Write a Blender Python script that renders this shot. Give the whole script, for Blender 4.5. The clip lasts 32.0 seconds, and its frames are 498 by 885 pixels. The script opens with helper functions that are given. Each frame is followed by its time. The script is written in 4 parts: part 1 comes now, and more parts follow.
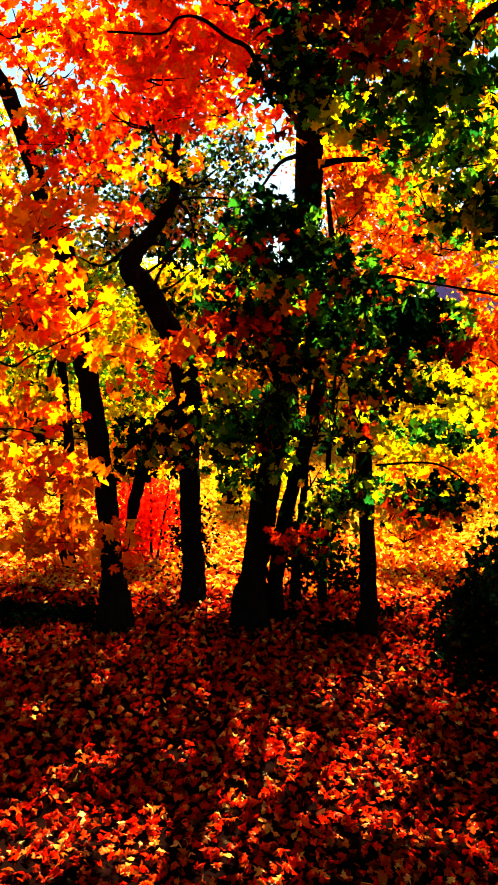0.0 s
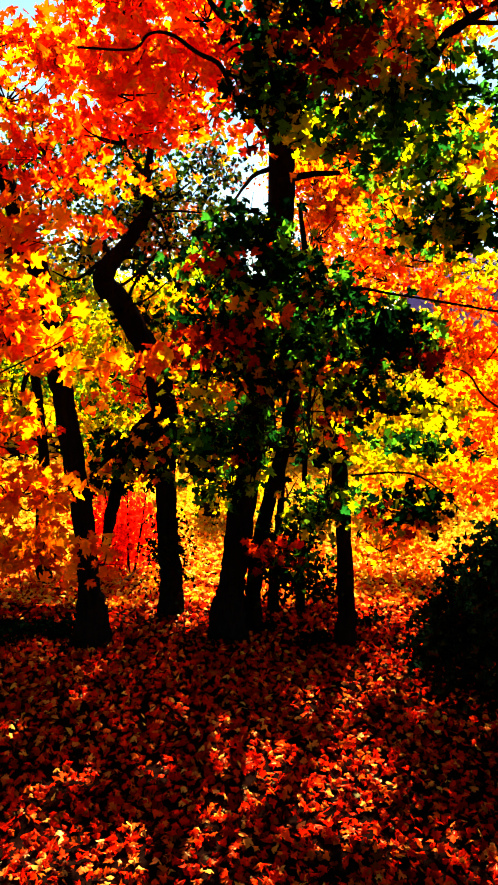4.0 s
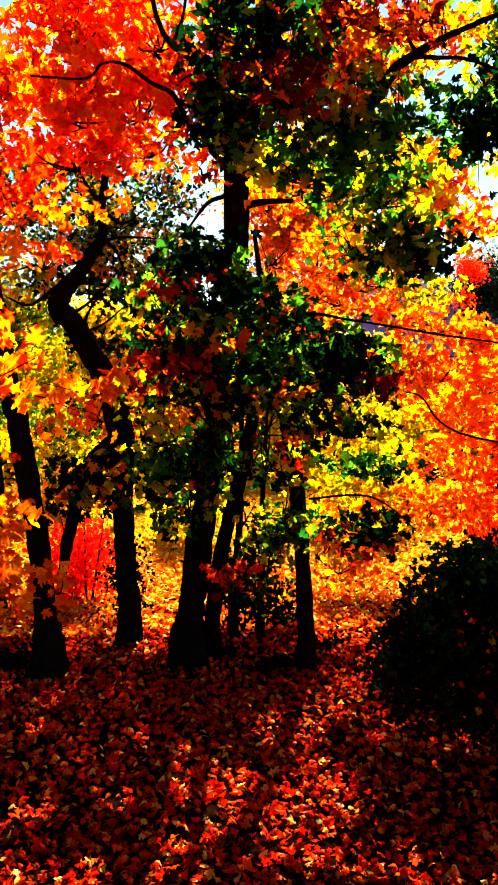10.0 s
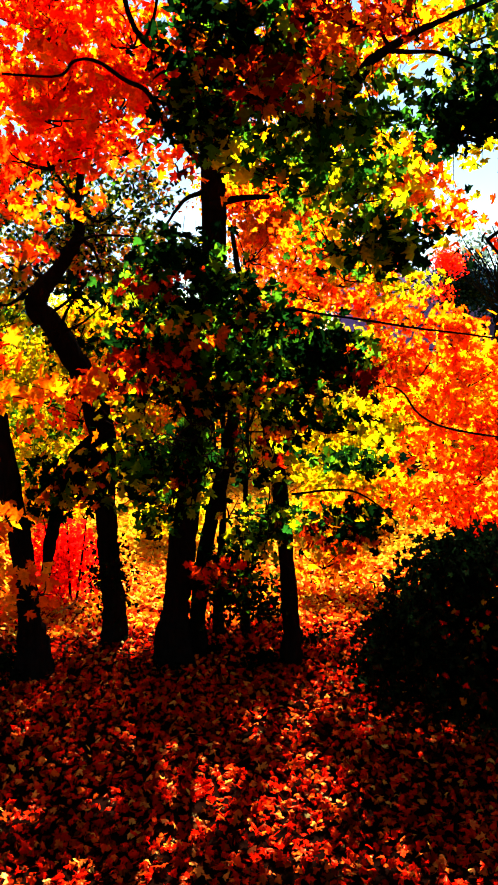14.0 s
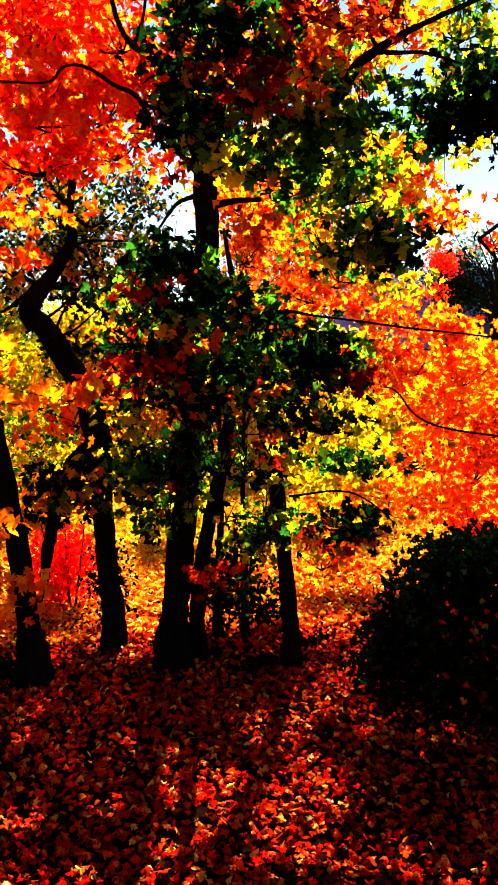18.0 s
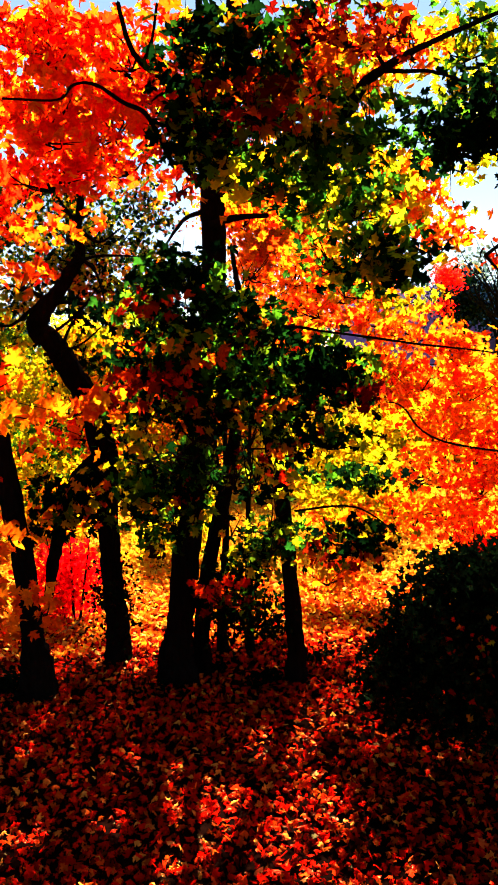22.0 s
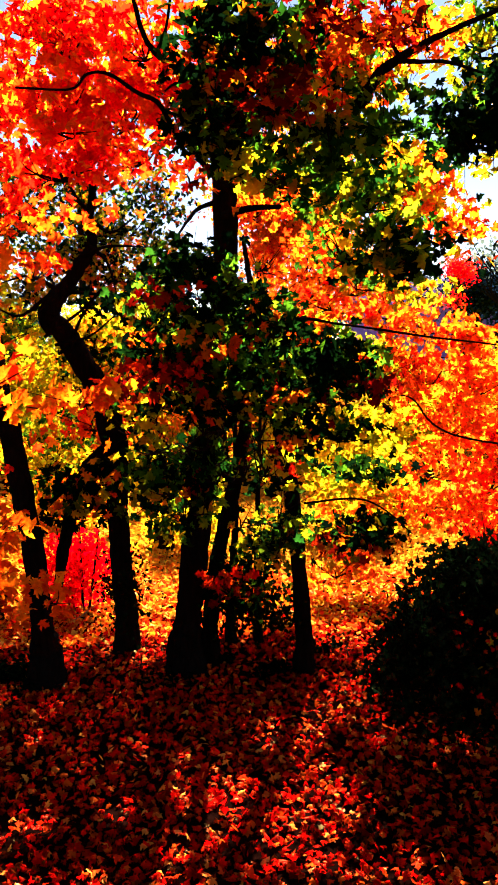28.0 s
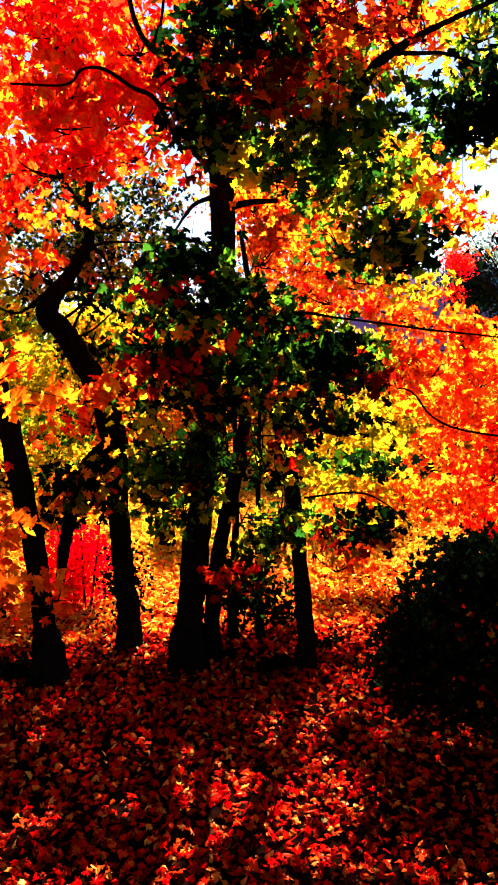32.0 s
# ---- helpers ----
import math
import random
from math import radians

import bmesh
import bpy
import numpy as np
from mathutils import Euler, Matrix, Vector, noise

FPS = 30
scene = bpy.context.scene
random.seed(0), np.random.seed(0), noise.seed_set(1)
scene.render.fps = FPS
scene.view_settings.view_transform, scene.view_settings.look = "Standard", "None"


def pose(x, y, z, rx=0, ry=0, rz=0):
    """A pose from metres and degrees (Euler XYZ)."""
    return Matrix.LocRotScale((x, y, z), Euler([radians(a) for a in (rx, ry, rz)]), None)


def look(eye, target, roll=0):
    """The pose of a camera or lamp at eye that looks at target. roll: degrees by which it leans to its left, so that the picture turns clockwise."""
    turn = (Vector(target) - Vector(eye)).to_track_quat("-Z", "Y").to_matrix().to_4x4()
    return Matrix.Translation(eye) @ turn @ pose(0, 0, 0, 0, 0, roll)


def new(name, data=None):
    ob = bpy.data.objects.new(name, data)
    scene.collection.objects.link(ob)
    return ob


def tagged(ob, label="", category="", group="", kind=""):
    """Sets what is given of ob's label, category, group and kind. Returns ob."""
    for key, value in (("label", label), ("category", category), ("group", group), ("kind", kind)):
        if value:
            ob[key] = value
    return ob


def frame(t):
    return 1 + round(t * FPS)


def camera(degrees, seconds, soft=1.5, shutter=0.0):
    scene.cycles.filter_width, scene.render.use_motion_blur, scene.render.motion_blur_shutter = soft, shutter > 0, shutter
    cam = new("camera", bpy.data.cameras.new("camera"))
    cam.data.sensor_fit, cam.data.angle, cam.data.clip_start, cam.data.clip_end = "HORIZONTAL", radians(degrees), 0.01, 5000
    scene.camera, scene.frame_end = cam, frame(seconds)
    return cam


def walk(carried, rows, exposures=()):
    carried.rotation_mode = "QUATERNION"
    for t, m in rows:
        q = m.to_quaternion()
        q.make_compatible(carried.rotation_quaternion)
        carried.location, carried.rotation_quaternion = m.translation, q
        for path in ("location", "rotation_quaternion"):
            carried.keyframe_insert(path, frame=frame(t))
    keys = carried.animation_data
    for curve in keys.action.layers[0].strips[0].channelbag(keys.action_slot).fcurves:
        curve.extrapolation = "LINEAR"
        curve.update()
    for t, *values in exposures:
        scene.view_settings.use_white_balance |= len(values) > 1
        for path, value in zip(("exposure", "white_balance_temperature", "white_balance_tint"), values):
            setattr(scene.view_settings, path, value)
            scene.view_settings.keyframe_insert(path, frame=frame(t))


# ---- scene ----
cam = camera(35.0, 32.0, soft=1.7)
PATH = [
    (0, -0.0011, 0.0001, 3.2020, 80.496, -0.916, 3.991),
    (0.5, -0.0008, -0.0004, 3.2038, 80.534, -0.718, 3.854),
    (1, -0.0003, -0.0011, 3.2058, 80.618, -0.529, 3.668),
    (1.5, 0.0006, -0.0019, 3.2077, 80.733, -0.434, 3.448),
    (2, 0.0020, -0.0027, 3.2093, 80.837, -0.427, 3.214),
    (2.5, 0.0039, -0.0035, 3.2105, 80.930, -0.418, 2.959),
    (3, 0.0061, -0.0041, 3.2115, 81.038, -0.435, 2.683),
    (3.5, 0.0083, -0.0045, 3.2125, 81.167, -0.466, 2.443),
    (4, 0.0102, -0.0049, 3.2138, 81.307, -0.465, 2.240),
    (4.5, 0.0116, -0.0053, 3.2153, 81.487, -0.418, 2.093),
    (6.5, 0.0114, -0.0071, 3.2199, 81.893, -0.355, 1.660),
    (7, 0.0114, -0.0073, 3.2205, 81.949, -0.353, 1.587),
    (7.5, 0.0119, -0.0076, 3.2212, 81.999, -0.321, 1.489),
    (8, 0.0127, -0.0079, 3.2220, 82.043, -0.271, 1.252),
    (8.5, 0.0138, -0.0086, 3.2231, 82.119, -0.222, 0.800),
    (9, 0.0153, -0.0094, 3.2243, 82.327, -0.219, 0.238),
    (9.5, 0.0171, -0.0102, 3.2254, 82.665, -0.260, -0.321),
    (10, 0.0191, -0.0108, 3.2263, 83.005, -0.198, -0.836),
    (10.5, 0.0212, -0.0110, 3.2269, 83.194, -0.091, -1.172),
    (11, 0.0234, -0.0107, 3.2272, 83.286, 0.128, -1.440),
    (11.5, 0.0256, -0.0102, 3.2272, 83.258, 0.391, -1.662),
    (12, 0.0275, -0.0096, 3.2273, 83.244, 0.651, -1.976),
    (12.5, 0.0291, -0.0092, 3.2275, 83.180, 0.796, -2.288),
    (13, 0.0305, -0.0089, 3.2280, 83.099, 0.823, -2.485),
    (13.5, 0.0315, -0.0088, 3.2288, 82.938, 0.836, -2.492),
    (14, 0.0326, -0.0086, 3.2298, 82.724, 0.762, -2.199),
    (14.5, 0.0339, -0.0084, 3.2310, 82.500, 0.762, -1.795),
    (16.5, 0.0454, -0.0074, 3.2325, 82.798, 1.334, -1.635),
    (17, 0.0468, -0.0072, 3.2313, 82.912, 1.500, -1.913),
    (17.5, 0.0477, -0.0070, 3.2301, 82.957, 1.613, -2.170),
    (18, 0.0481, -0.0070, 3.2294, 82.916, 1.703, -2.473),
    (18.5, 0.0481, -0.0071, 3.2295, 82.834, 1.801, -2.656),
    (19, 0.0474, -0.0074, 3.2304, 82.722, 1.814, -2.662),
    (19.5, 0.0459, -0.0079, 3.2318, 82.653, 1.808, -2.400),
    (20, 0.0441, -0.0087, 3.2331, 82.783, 1.623, -2.004),
    (20.5, 0.0422, -0.0097, 3.2339, 83.112, 1.524, -1.627),
    (21, 0.0405, -0.0109, 3.2341, 83.548, 1.457, -1.561),
    (21.5, 0.0393, -0.0122, 3.2339, 83.815, 1.445, -1.746),
    (22, 0.0386, -0.0132, 3.2336, 83.948, 1.471, -2.092),
    (22.5, 0.0384, -0.0140, 3.2334, 83.985, 1.565, -2.386),
    (23, 0.0386, -0.0144, 3.2333, 83.963, 1.689, -2.608),
    (23.5, 0.0390, -0.0146, 3.2330, 83.922, 1.831, -2.689),
    (24, 0.0394, -0.0147, 3.2325, 83.827, 1.885, -2.773),
    (24.5, 0.0397, -0.0145, 3.2320, 83.662, 1.915, -2.847),
    (26.5, 0.0358, -0.0126, 3.2338, 83.136, 1.835, -3.086),
    (27, 0.0343, -0.0122, 3.2340, 83.172, 1.588, -2.746),
    (27.5, 0.0331, -0.0119, 3.2338, 83.266, 1.240, -2.069),
    (28, 0.0323, -0.0116, 3.2334, 83.370, 1.022, -1.354),
    (28.5, 0.0321, -0.0114, 3.2327, 83.464, 0.890, -0.739),
    (29, 0.0322, -0.0111, 3.2319, 83.533, 0.856, -0.437),
    (29.5, 0.0326, -0.0108, 3.2311, 83.530, 0.884, -0.402),
    (30, 0.0330, -0.0103, 3.2305, 83.470, 0.980, -0.572),
    (30.5, 0.0335, -0.0097, 3.2302, 83.368, 1.122, -0.845),
    (31, 0.0340, -0.0089, 3.2301, 83.243, 1.331, -1.104),
    (31.5, 0.0344, -0.0081, 3.2300, 83.125, 1.530, -1.309),
    (32, 0.0349, -0.0073, 3.2300, 83.031, 1.637, -1.427),
]
walk(cam, [(t, pose(x, y, z, rx, ry, rz)) for t, x, y, z, rx, ry, rz in PATH], exposures=[(0.0, 4.15, 6500, -4), (9.0, 4.05, 6500, 0), (18.0, 3.9, 6500, 11), (24.0, 3.88, 6500, 17), (28.5, 3.91, 6500, 26), (32.0, 3.91, 6500, 30)])

# ---- light: a clear autumn day, the low sun ahead of the viewer, behind the trees ----
SUN_UP, SUN_TURN = 42.0, 9.0
world = bpy.data.worlds.new("world")
scene.world = world
world.use_nodes = True
tree_nodes = world.node_tree
sky = tree_nodes.nodes.new("ShaderNodeTexSky")
sky.sky_type = "NISHITA"
sky.sun_disc = False
sky.sun_elevation, sky.sun_rotation = radians(SUN_UP), radians(SUN_TURN)
sky.dust_density, sky.ozone_density = 0.0, 0.7
back = tree_nodes.nodes["Background"]
back.inputs["Strength"].default_value = 0.013
tree_nodes.links.new(sky.outputs["Color"], back.inputs["Color"])
sun_way = Vector((math.sin(radians(SUN_TURN)) * math.cos(radians(SUN_UP)), math.cos(radians(SUN_TURN)) * math.cos(radians(SUN_UP)), math.sin(radians(SUN_UP))))
sun = new("sun", bpy.data.lights.new("sun", "SUN"))
sun.data.energy, sun.data.angle, sun.data.color = 5.0, radians(0.5), (1.0, 0.93, 0.82)
sun.matrix_world = look(sun_way * 60, (0, 0, 0))
tagged(sun, "low warm autumn sun", "sun")

# ---- materials ----


def material(name):
    m = bpy.data.materials.new(name)
    m.use_nodes = True
    m.node_tree.nodes.clear()
    return m, m.node_tree.nodes, m.node_tree.links


def ramp(nodes, links, source, colours):
    node = nodes.new("ShaderNodeValToRGB")
    stops = node.color_ramp.elements
    while len(stops) < len(colours):
        stops.new(0.5)
    for i, c in enumerate(colours):
        stops[i].position = i / max(1, len(colours) - 1)
        stops[i].color = (*c, 1)
    links.new(source, node.inputs["Fac"])
    return node.outputs["Color"]


def leaf_material(name, colours, through_light=0.85, rough=0.45, by_object=False, gloss=0.0, polish=0.12):
    """Thin leaf: each leaf takes its own hue, blotched and veined, and lets the light through."""
    m, nodes, links = material(name)
    geo = nodes.new("ShaderNodeNewGeometry")
    info = nodes.new("ShaderNodeObjectInfo")
    tint = ramp(nodes, links, info.outputs["Random"] if by_object else geo.outputs["Random Per Island"], colours)
    coord = nodes.new("ShaderNodeTexCoord")
    blot = nodes.new("ShaderNodeTexNoise")
    blot.inputs["Scale"].default_value, blot.inputs["Detail"].default_value = 38.0, 3.0
    links.new(coord.outputs["Object"], blot.inputs["Vector"])
    vary = nodes.new("ShaderNodeMapRange")
    vary.inputs["From Min"].default_value, vary.inputs["From Max"].default_value = 0.3, 0.7
    vary.inputs["To Min"].default_value, vary.inputs["To Max"].default_value = 0.72, 1.12
    links.new(blot.outputs["Fac"], vary.inputs["Value"])
    mul = nodes.new("ShaderNodeVectorMath")
    mul.operation = "SCALE"
    links.new(tint, mul.inputs[0])
    links.new(vary.outputs["Result"], mul.inputs["Scale"])
    skin = nodes.new("ShaderNodeBsdfDiffuse")
    skin.inputs["Roughness"].default_value = rough
    links.new(mul.outputs["Vector"], skin.inputs["Color"])
    glow = nodes.new("ShaderNodeBsdfTranslucent")
    links.new(mul.outputs["Vector"], glow.inputs["Color"])
    mix = nodes.new("ShaderNodeMixShader")
    mix.inputs["Fac"].default_value = through_light
    out = nodes.new("ShaderNodeOutputMaterial")
    links.new(skin.outputs["BSDF"], mix.inputs[1])
    links.new(glow.outputs["BSDF"], mix.inputs[2])
    links.new(mix.outputs["Shader"], out.inputs["Surface"])
    if gloss:
        wax = nodes.new("ShaderNodeBsdfGlossy")
        wax.inputs["Roughness"].default_value = polish
        # warm tint put into the gloss so its glints turn sun-yellow
        wax.inputs["Color"].default_value = (1.0, 0.72, 0.2, 1)
        coat = nodes.new("ShaderNodeMixShader")
        coat.inputs["Fac"].default_value = gloss
        links.new(mix.outputs["Shader"], coat.inputs[1])
        links.new(wax.outputs["BSDF"], coat.inputs[2])
        links.new(coat.outputs["Shader"], out.inputs["Surface"])
    return m


def rough_material(name, dark, light, scale, rough=0.9, bump=0.4, stretch=(1, 1, 1), distance=0.02):
    """Two scales of grain, with relief."""
    m, nodes, links = material(name)
    coord = nodes.new("ShaderNodeTexCoord")
    mapping = nodes.new("ShaderNodeMapping")
    mapping.inputs["Scale"].default_value = stretch
    links.new(coord.outputs["Object"], mapping.inputs["Vector"])
    fine, broad = nodes.new("ShaderNodeTexNoise"), nodes.new("ShaderNodeTexNoise")
    fine.inputs["Scale"].default_value, fine.inputs["Detail"].default_value = scale, 8.0
    broad.inputs["Scale"].default_value, broad.inputs["Detail"].default_value = scale / 9, 3.0
    both = nodes.new("ShaderNodeMath")
    both.operation = "MULTIPLY_ADD"
    both.inputs[1].default_value = 0.6
    half = nodes.new("ShaderNodeMath")
    half.operation = "MULTIPLY"
    half.inputs[1].default_value = 0.4
    for n in (fine, broad):
        links.new(mapping.outputs["Vector"], n.inputs["Vector"])
    links.new(broad.outputs["Fac"], half.inputs[0])
    links.new(fine.outputs["Fac"], both.inputs[0])
    links.new(half.outputs["Value"], both.inputs[2])
    wide = nodes.new("ShaderNodeMapRange")
    wide.inputs["From Min"].default_value, wide.inputs["From Max"].default_value = 0.32, 0.68
    links.new(both.outputs["Value"], wide.inputs["Value"])
    tint = ramp(nodes, links, wide.outputs["Result"], [dark, light])
    skin = nodes.new("ShaderNodeBsdfDiffuse")
    skin.inputs["Roughness"].default_value = rough
    relief = nodes.new("ShaderNodeBump")
    relief.inputs["Strength"].default_value, relief.inputs["Distance"].default_value = bump, distance
    links.new(fine.outputs["Fac"], relief.inputs["Height"])
    links.new(relief.outputs["Normal"], skin.inputs["Normal"])
    links.new(tint, skin.inputs["Color"])
    out = nodes.new("ShaderNodeOutputMaterial")
    links.new(skin.outputs["BSDF"], out.inputs["Surface"])
    return m


LEAF = {
    "red": leaf_material("leaf_red", [(0.643, 0.0051, 0.0005), (0.78, 0.0127, 0.0005), (0.808, 0.0255, 0.0005), (0.826, 0.0638, 0.0005)]),
    "flame": leaf_material("leaf_flame", [(0.722, 0.0175, 0.0005), (0.748, 0.049, 0.0005), (0.765, 0.119, 0.0005), (0.765, 0.266, 0.001)]),
    "orange": leaf_material("leaf_orange", [(0.62, 0.04, 0.0006), (0.66, 0.075, 0.0008), (0.68, 0.12, 0.001), (0.70, 0.21, 0.002)]),
    "amber": leaf_material("leaf_amber", [(0.688, 0.0562, 0.0005), (0.704, 0.112, 0.0005), (0.72, 0.237, 0.001), (0.68, 0.0187, 0.0005)]),
    "yellow": leaf_material("leaf_yellow", [(0.50, 0.16, 0.0006), (0.48, 0.26, 0.001), (0.36, 0.27, 0.001), (0.2, 0.18, 0.001)]),
    "lime": leaf_material("leaf_lime", [(0.175, 0.224, 0.001), (0.294, 0.294, 0.001), (0.49, 0.385, 0.001), (0.56, 0.252, 0.001)]),
    "green": leaf_material("leaf_green", [(0.001, 0.006, 0.001), (0.006, 0.045, 0.003), (0.05, 0.17, 0.003), (0.002, 0.01, 0.001), (0.2, 0.32, 0.004)], 0.7),
    "mixed": leaf_material("leaf_mixed", [(0.003, 0.028, 0.002), (0.015, 0.07, 0.002), (0.3, 0.224, 0.001), (0.6, 0.098, 0.0005), (0.45, 0.0098, 0.0005)], 0.6),
    # near-black copy of green: the crowns' inner shade is put into its colour
    "dark": leaf_material("leaf_crown_shade", [(0.0004, 0.0022, 0.0008), (0.001, 0.005, 0.001), (0.002, 0.016, 0.0014)], 0.4),
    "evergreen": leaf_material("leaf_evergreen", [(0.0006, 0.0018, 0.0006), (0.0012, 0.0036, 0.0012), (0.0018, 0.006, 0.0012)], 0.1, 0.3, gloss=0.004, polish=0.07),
    # near-black leaf that stands in for shade at the trunk feet
    "ivy": leaf_material("leaf_floor_shade", [(0.0006, 0.0012, 0.0005), (0.001, 0.003, 0.001), (0.002, 0.004, 0.001)], 0.1),
    "maroon": leaf_material("leaf_maroon", [(0.072, 0.00144, 0.0006), (0.162, 0.00288, 0.0006), (0.288, 0.0144, 0.0006)], 0.5),
    "crimson": leaf_material("leaf_crimson", [(0.637, 0.000975, 0.0015), (0.74, 0.00195, 0.002), (0.765, 0.00585, 0.0015)]),
    # near-black stops stand in for the shade between fallen leaves
    "litter": leaf_material("leaf_shaded_litter", [(0.006, 0.0002, 0.0002), (0.74, 0.004, 0.0005), (0.008, 0.0002, 0.0002), (0.82, 0.03, 0.002), (0.01, 0.0003, 0.0002), (0.006, 0.0002, 0.0002), (0.80, 0.005, 0.0005), (0.012, 0.0003, 0.0002), (0.84, 0.09, 0.004), (0.008, 0.0002, 0.0002), (0.82, 0.007, 0.0006), (0.02, 0.0004, 0.0002), (0.76, 0.004, 0.0004), (0.84, 0.32, 0.03)], 0.3, gloss=0.003, polish=0.3),
    # brighter copy: full sun on the far floor is put into the colours
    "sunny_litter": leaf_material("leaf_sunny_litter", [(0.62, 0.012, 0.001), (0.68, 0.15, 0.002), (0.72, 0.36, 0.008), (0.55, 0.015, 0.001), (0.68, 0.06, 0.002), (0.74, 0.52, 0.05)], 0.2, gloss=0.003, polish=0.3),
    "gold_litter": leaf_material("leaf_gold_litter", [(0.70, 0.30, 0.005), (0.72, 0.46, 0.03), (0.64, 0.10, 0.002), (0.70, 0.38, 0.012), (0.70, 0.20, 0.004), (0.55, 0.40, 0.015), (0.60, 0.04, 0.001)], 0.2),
    "single": leaf_material("leaf_single", [(0.78, 0.006, 0.0008), (0.8, 0.008, 0.001), (0.82, 0.03, 0.002), (0.78, 0.006, 0.0006), (0.84, 0.34, 0.04), (0.78, 0.006, 0.0006), (0.02, 0.0004, 0.0002), (0.78, 0.008, 0.0006), (0.84, 0.45, 0.08)], 0.3, 0.45, True, 0.003, 0.3),
    # far leaves: bluish shade and haze of distance put into their colour
    "dusk": leaf_material("leaf_far_shade", [(0.0024, 0.0072, 0.018), (0.006, 0.018, 0.036), (0.018, 0.03, 0.03)], 0.4),
    "pale": leaf_material("leaf_far_haze", [(0.03, 0.06, 0.05), (0.06, 0.09, 0.07), (0.1, 0.11, 0.05)], 0.6),
}
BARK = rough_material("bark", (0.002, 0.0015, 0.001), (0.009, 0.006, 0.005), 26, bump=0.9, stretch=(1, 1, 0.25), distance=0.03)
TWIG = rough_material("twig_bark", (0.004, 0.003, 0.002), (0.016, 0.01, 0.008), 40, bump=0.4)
# dark mould, made near-black so its colour holds the shade between fallen leaves
SOIL = rough_material("leaf_mould_shaded", (0.002, 0.0008, 0.0005), (0.009, 0.002, 0.001), 7, bump=0.8, distance=0.05)

# ---- ground ----


def smooth(a, b, v):
    t = np.clip((v - a) / (b - a), 0, 1)
    return t * t * (3 - 2 * t)


def height(x, y):
    """The level of the ground: flat under the trees, a slow rise beyond them."""
    x, y = np.asarray(x, float), np.asarray(y, float)
    z = 0.05 * np.sin(0.9 * x + 0.4) * np.cos(0.7 * y) + 0.03 * np.sin(2.3 * x - 1.1 * y)
    z = z * smooth(0.5, 3.0, np.hypot(x, y))
    z = z + 2.2 * smooth(14, 45, y) + 0.3 * smooth(1.0, 6.0, x) * smooth(8.5, 15, y) + 3 * smooth(45, 300, y)
    return z


def mesh_object(name, verts, faces_size, corners, mats, index=None, parent=None, flat=True):
    """One mesh from arrays: verts (n, 3), and faces that all have the same number of corners."""
    me = bpy.data.meshes.new(name)
    verts = np.asarray(verts, np.float32)
    corners = np.asarray(corners, np.int32).ravel()
    count = len(corners) // faces_size
    me.vertices.add(len(verts))
    me.vertices.foreach_set("co", verts.ravel())
    me.loops.add(len(corners))
    me.loops.foreach_set("vertex_index", corners)
    me.polygons.add(count)
    me.polygons.foreach_set("loop_start", np.arange(count, dtype=np.int32) * faces_size)
    me.polygons.foreach_set("loop_total", np.full(count, faces_size, np.int32))
    for m in mats:
        me.materials.append(m)
    if index is not None:
        me.polygons.foreach_set("material_index", np.asarray(index, np.int32))
    if not flat:
        me.polygons.foreach_set("use_smooth", np.ones(count, bool))
    me.update(calc_edges=True)
    ob = new(name, me)
    if parent is not None:
        ob.parent = parent
    return ob


def build_ground():
    xs = np.concatenate([np.linspace(-400, -14, 14), np.linspace(-12, 12, 121), np.linspace(14, 400, 14)])
    ys = np.concatenate([np.linspace(-400, -6, 12), np.linspace(-4, 20, 121), np.linspace(21, 60, 30), np.linspace(70, 900, 16)])
    gx, gy = np.meshgrid(xs, ys)
    rng = np.random.default_rng(3)
    gz = height(gx, gy) + np.where((abs(gx) < 12) & (gy < 20) & (gy > -4), rng.normal(0, 0.012, gx.shape), 0)
    v = np.stack([gx, gy, gz], -1).reshape(-1, 3)
    w = len(xs)
    a = (np.arange(len(ys) - 1)[:, None] * w + np.arange(w - 1)[None]).ravel()
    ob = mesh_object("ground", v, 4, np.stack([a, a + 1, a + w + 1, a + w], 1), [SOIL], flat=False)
    return tagged(ob, "woodland floor of dark leaf mould, blackened for shade between fallen leaves", "ground", kind="structure")


ground = build_ground()

# ---- leaves ----
HALF = [(0.0, 0.0), (0.1, -0.06), (0.3, -0.13), (0.25, 0.05), (0.42, 0.14), (0.6, 0.4), (0.4, 0.4), (0.21, 0.38), (0.25, 0.56), (0.35, 0.68), (0.15, 0.76), (0.0, 1.02)]
MAPLE = np.array([(0, 0.3, 0.05)] + [(x, y, -0.28 * x) for x, y in HALF] + [(-x, y, -0.28 * x) for x, y in HALF[-2:0:-1]])
MAPLE_FACES = np.array([(0, 1 + i, 1 + (i + 1) % 22) for i in range(22)])
SMALL = np.array([(0, 0, 0), (0.42, 0.4, -0.1), (0, 1, 0), (-0.42, 0.4, -0.1)])
SMALL_FACES = np.array([(0, 1, 2), (0, 2, 3)])


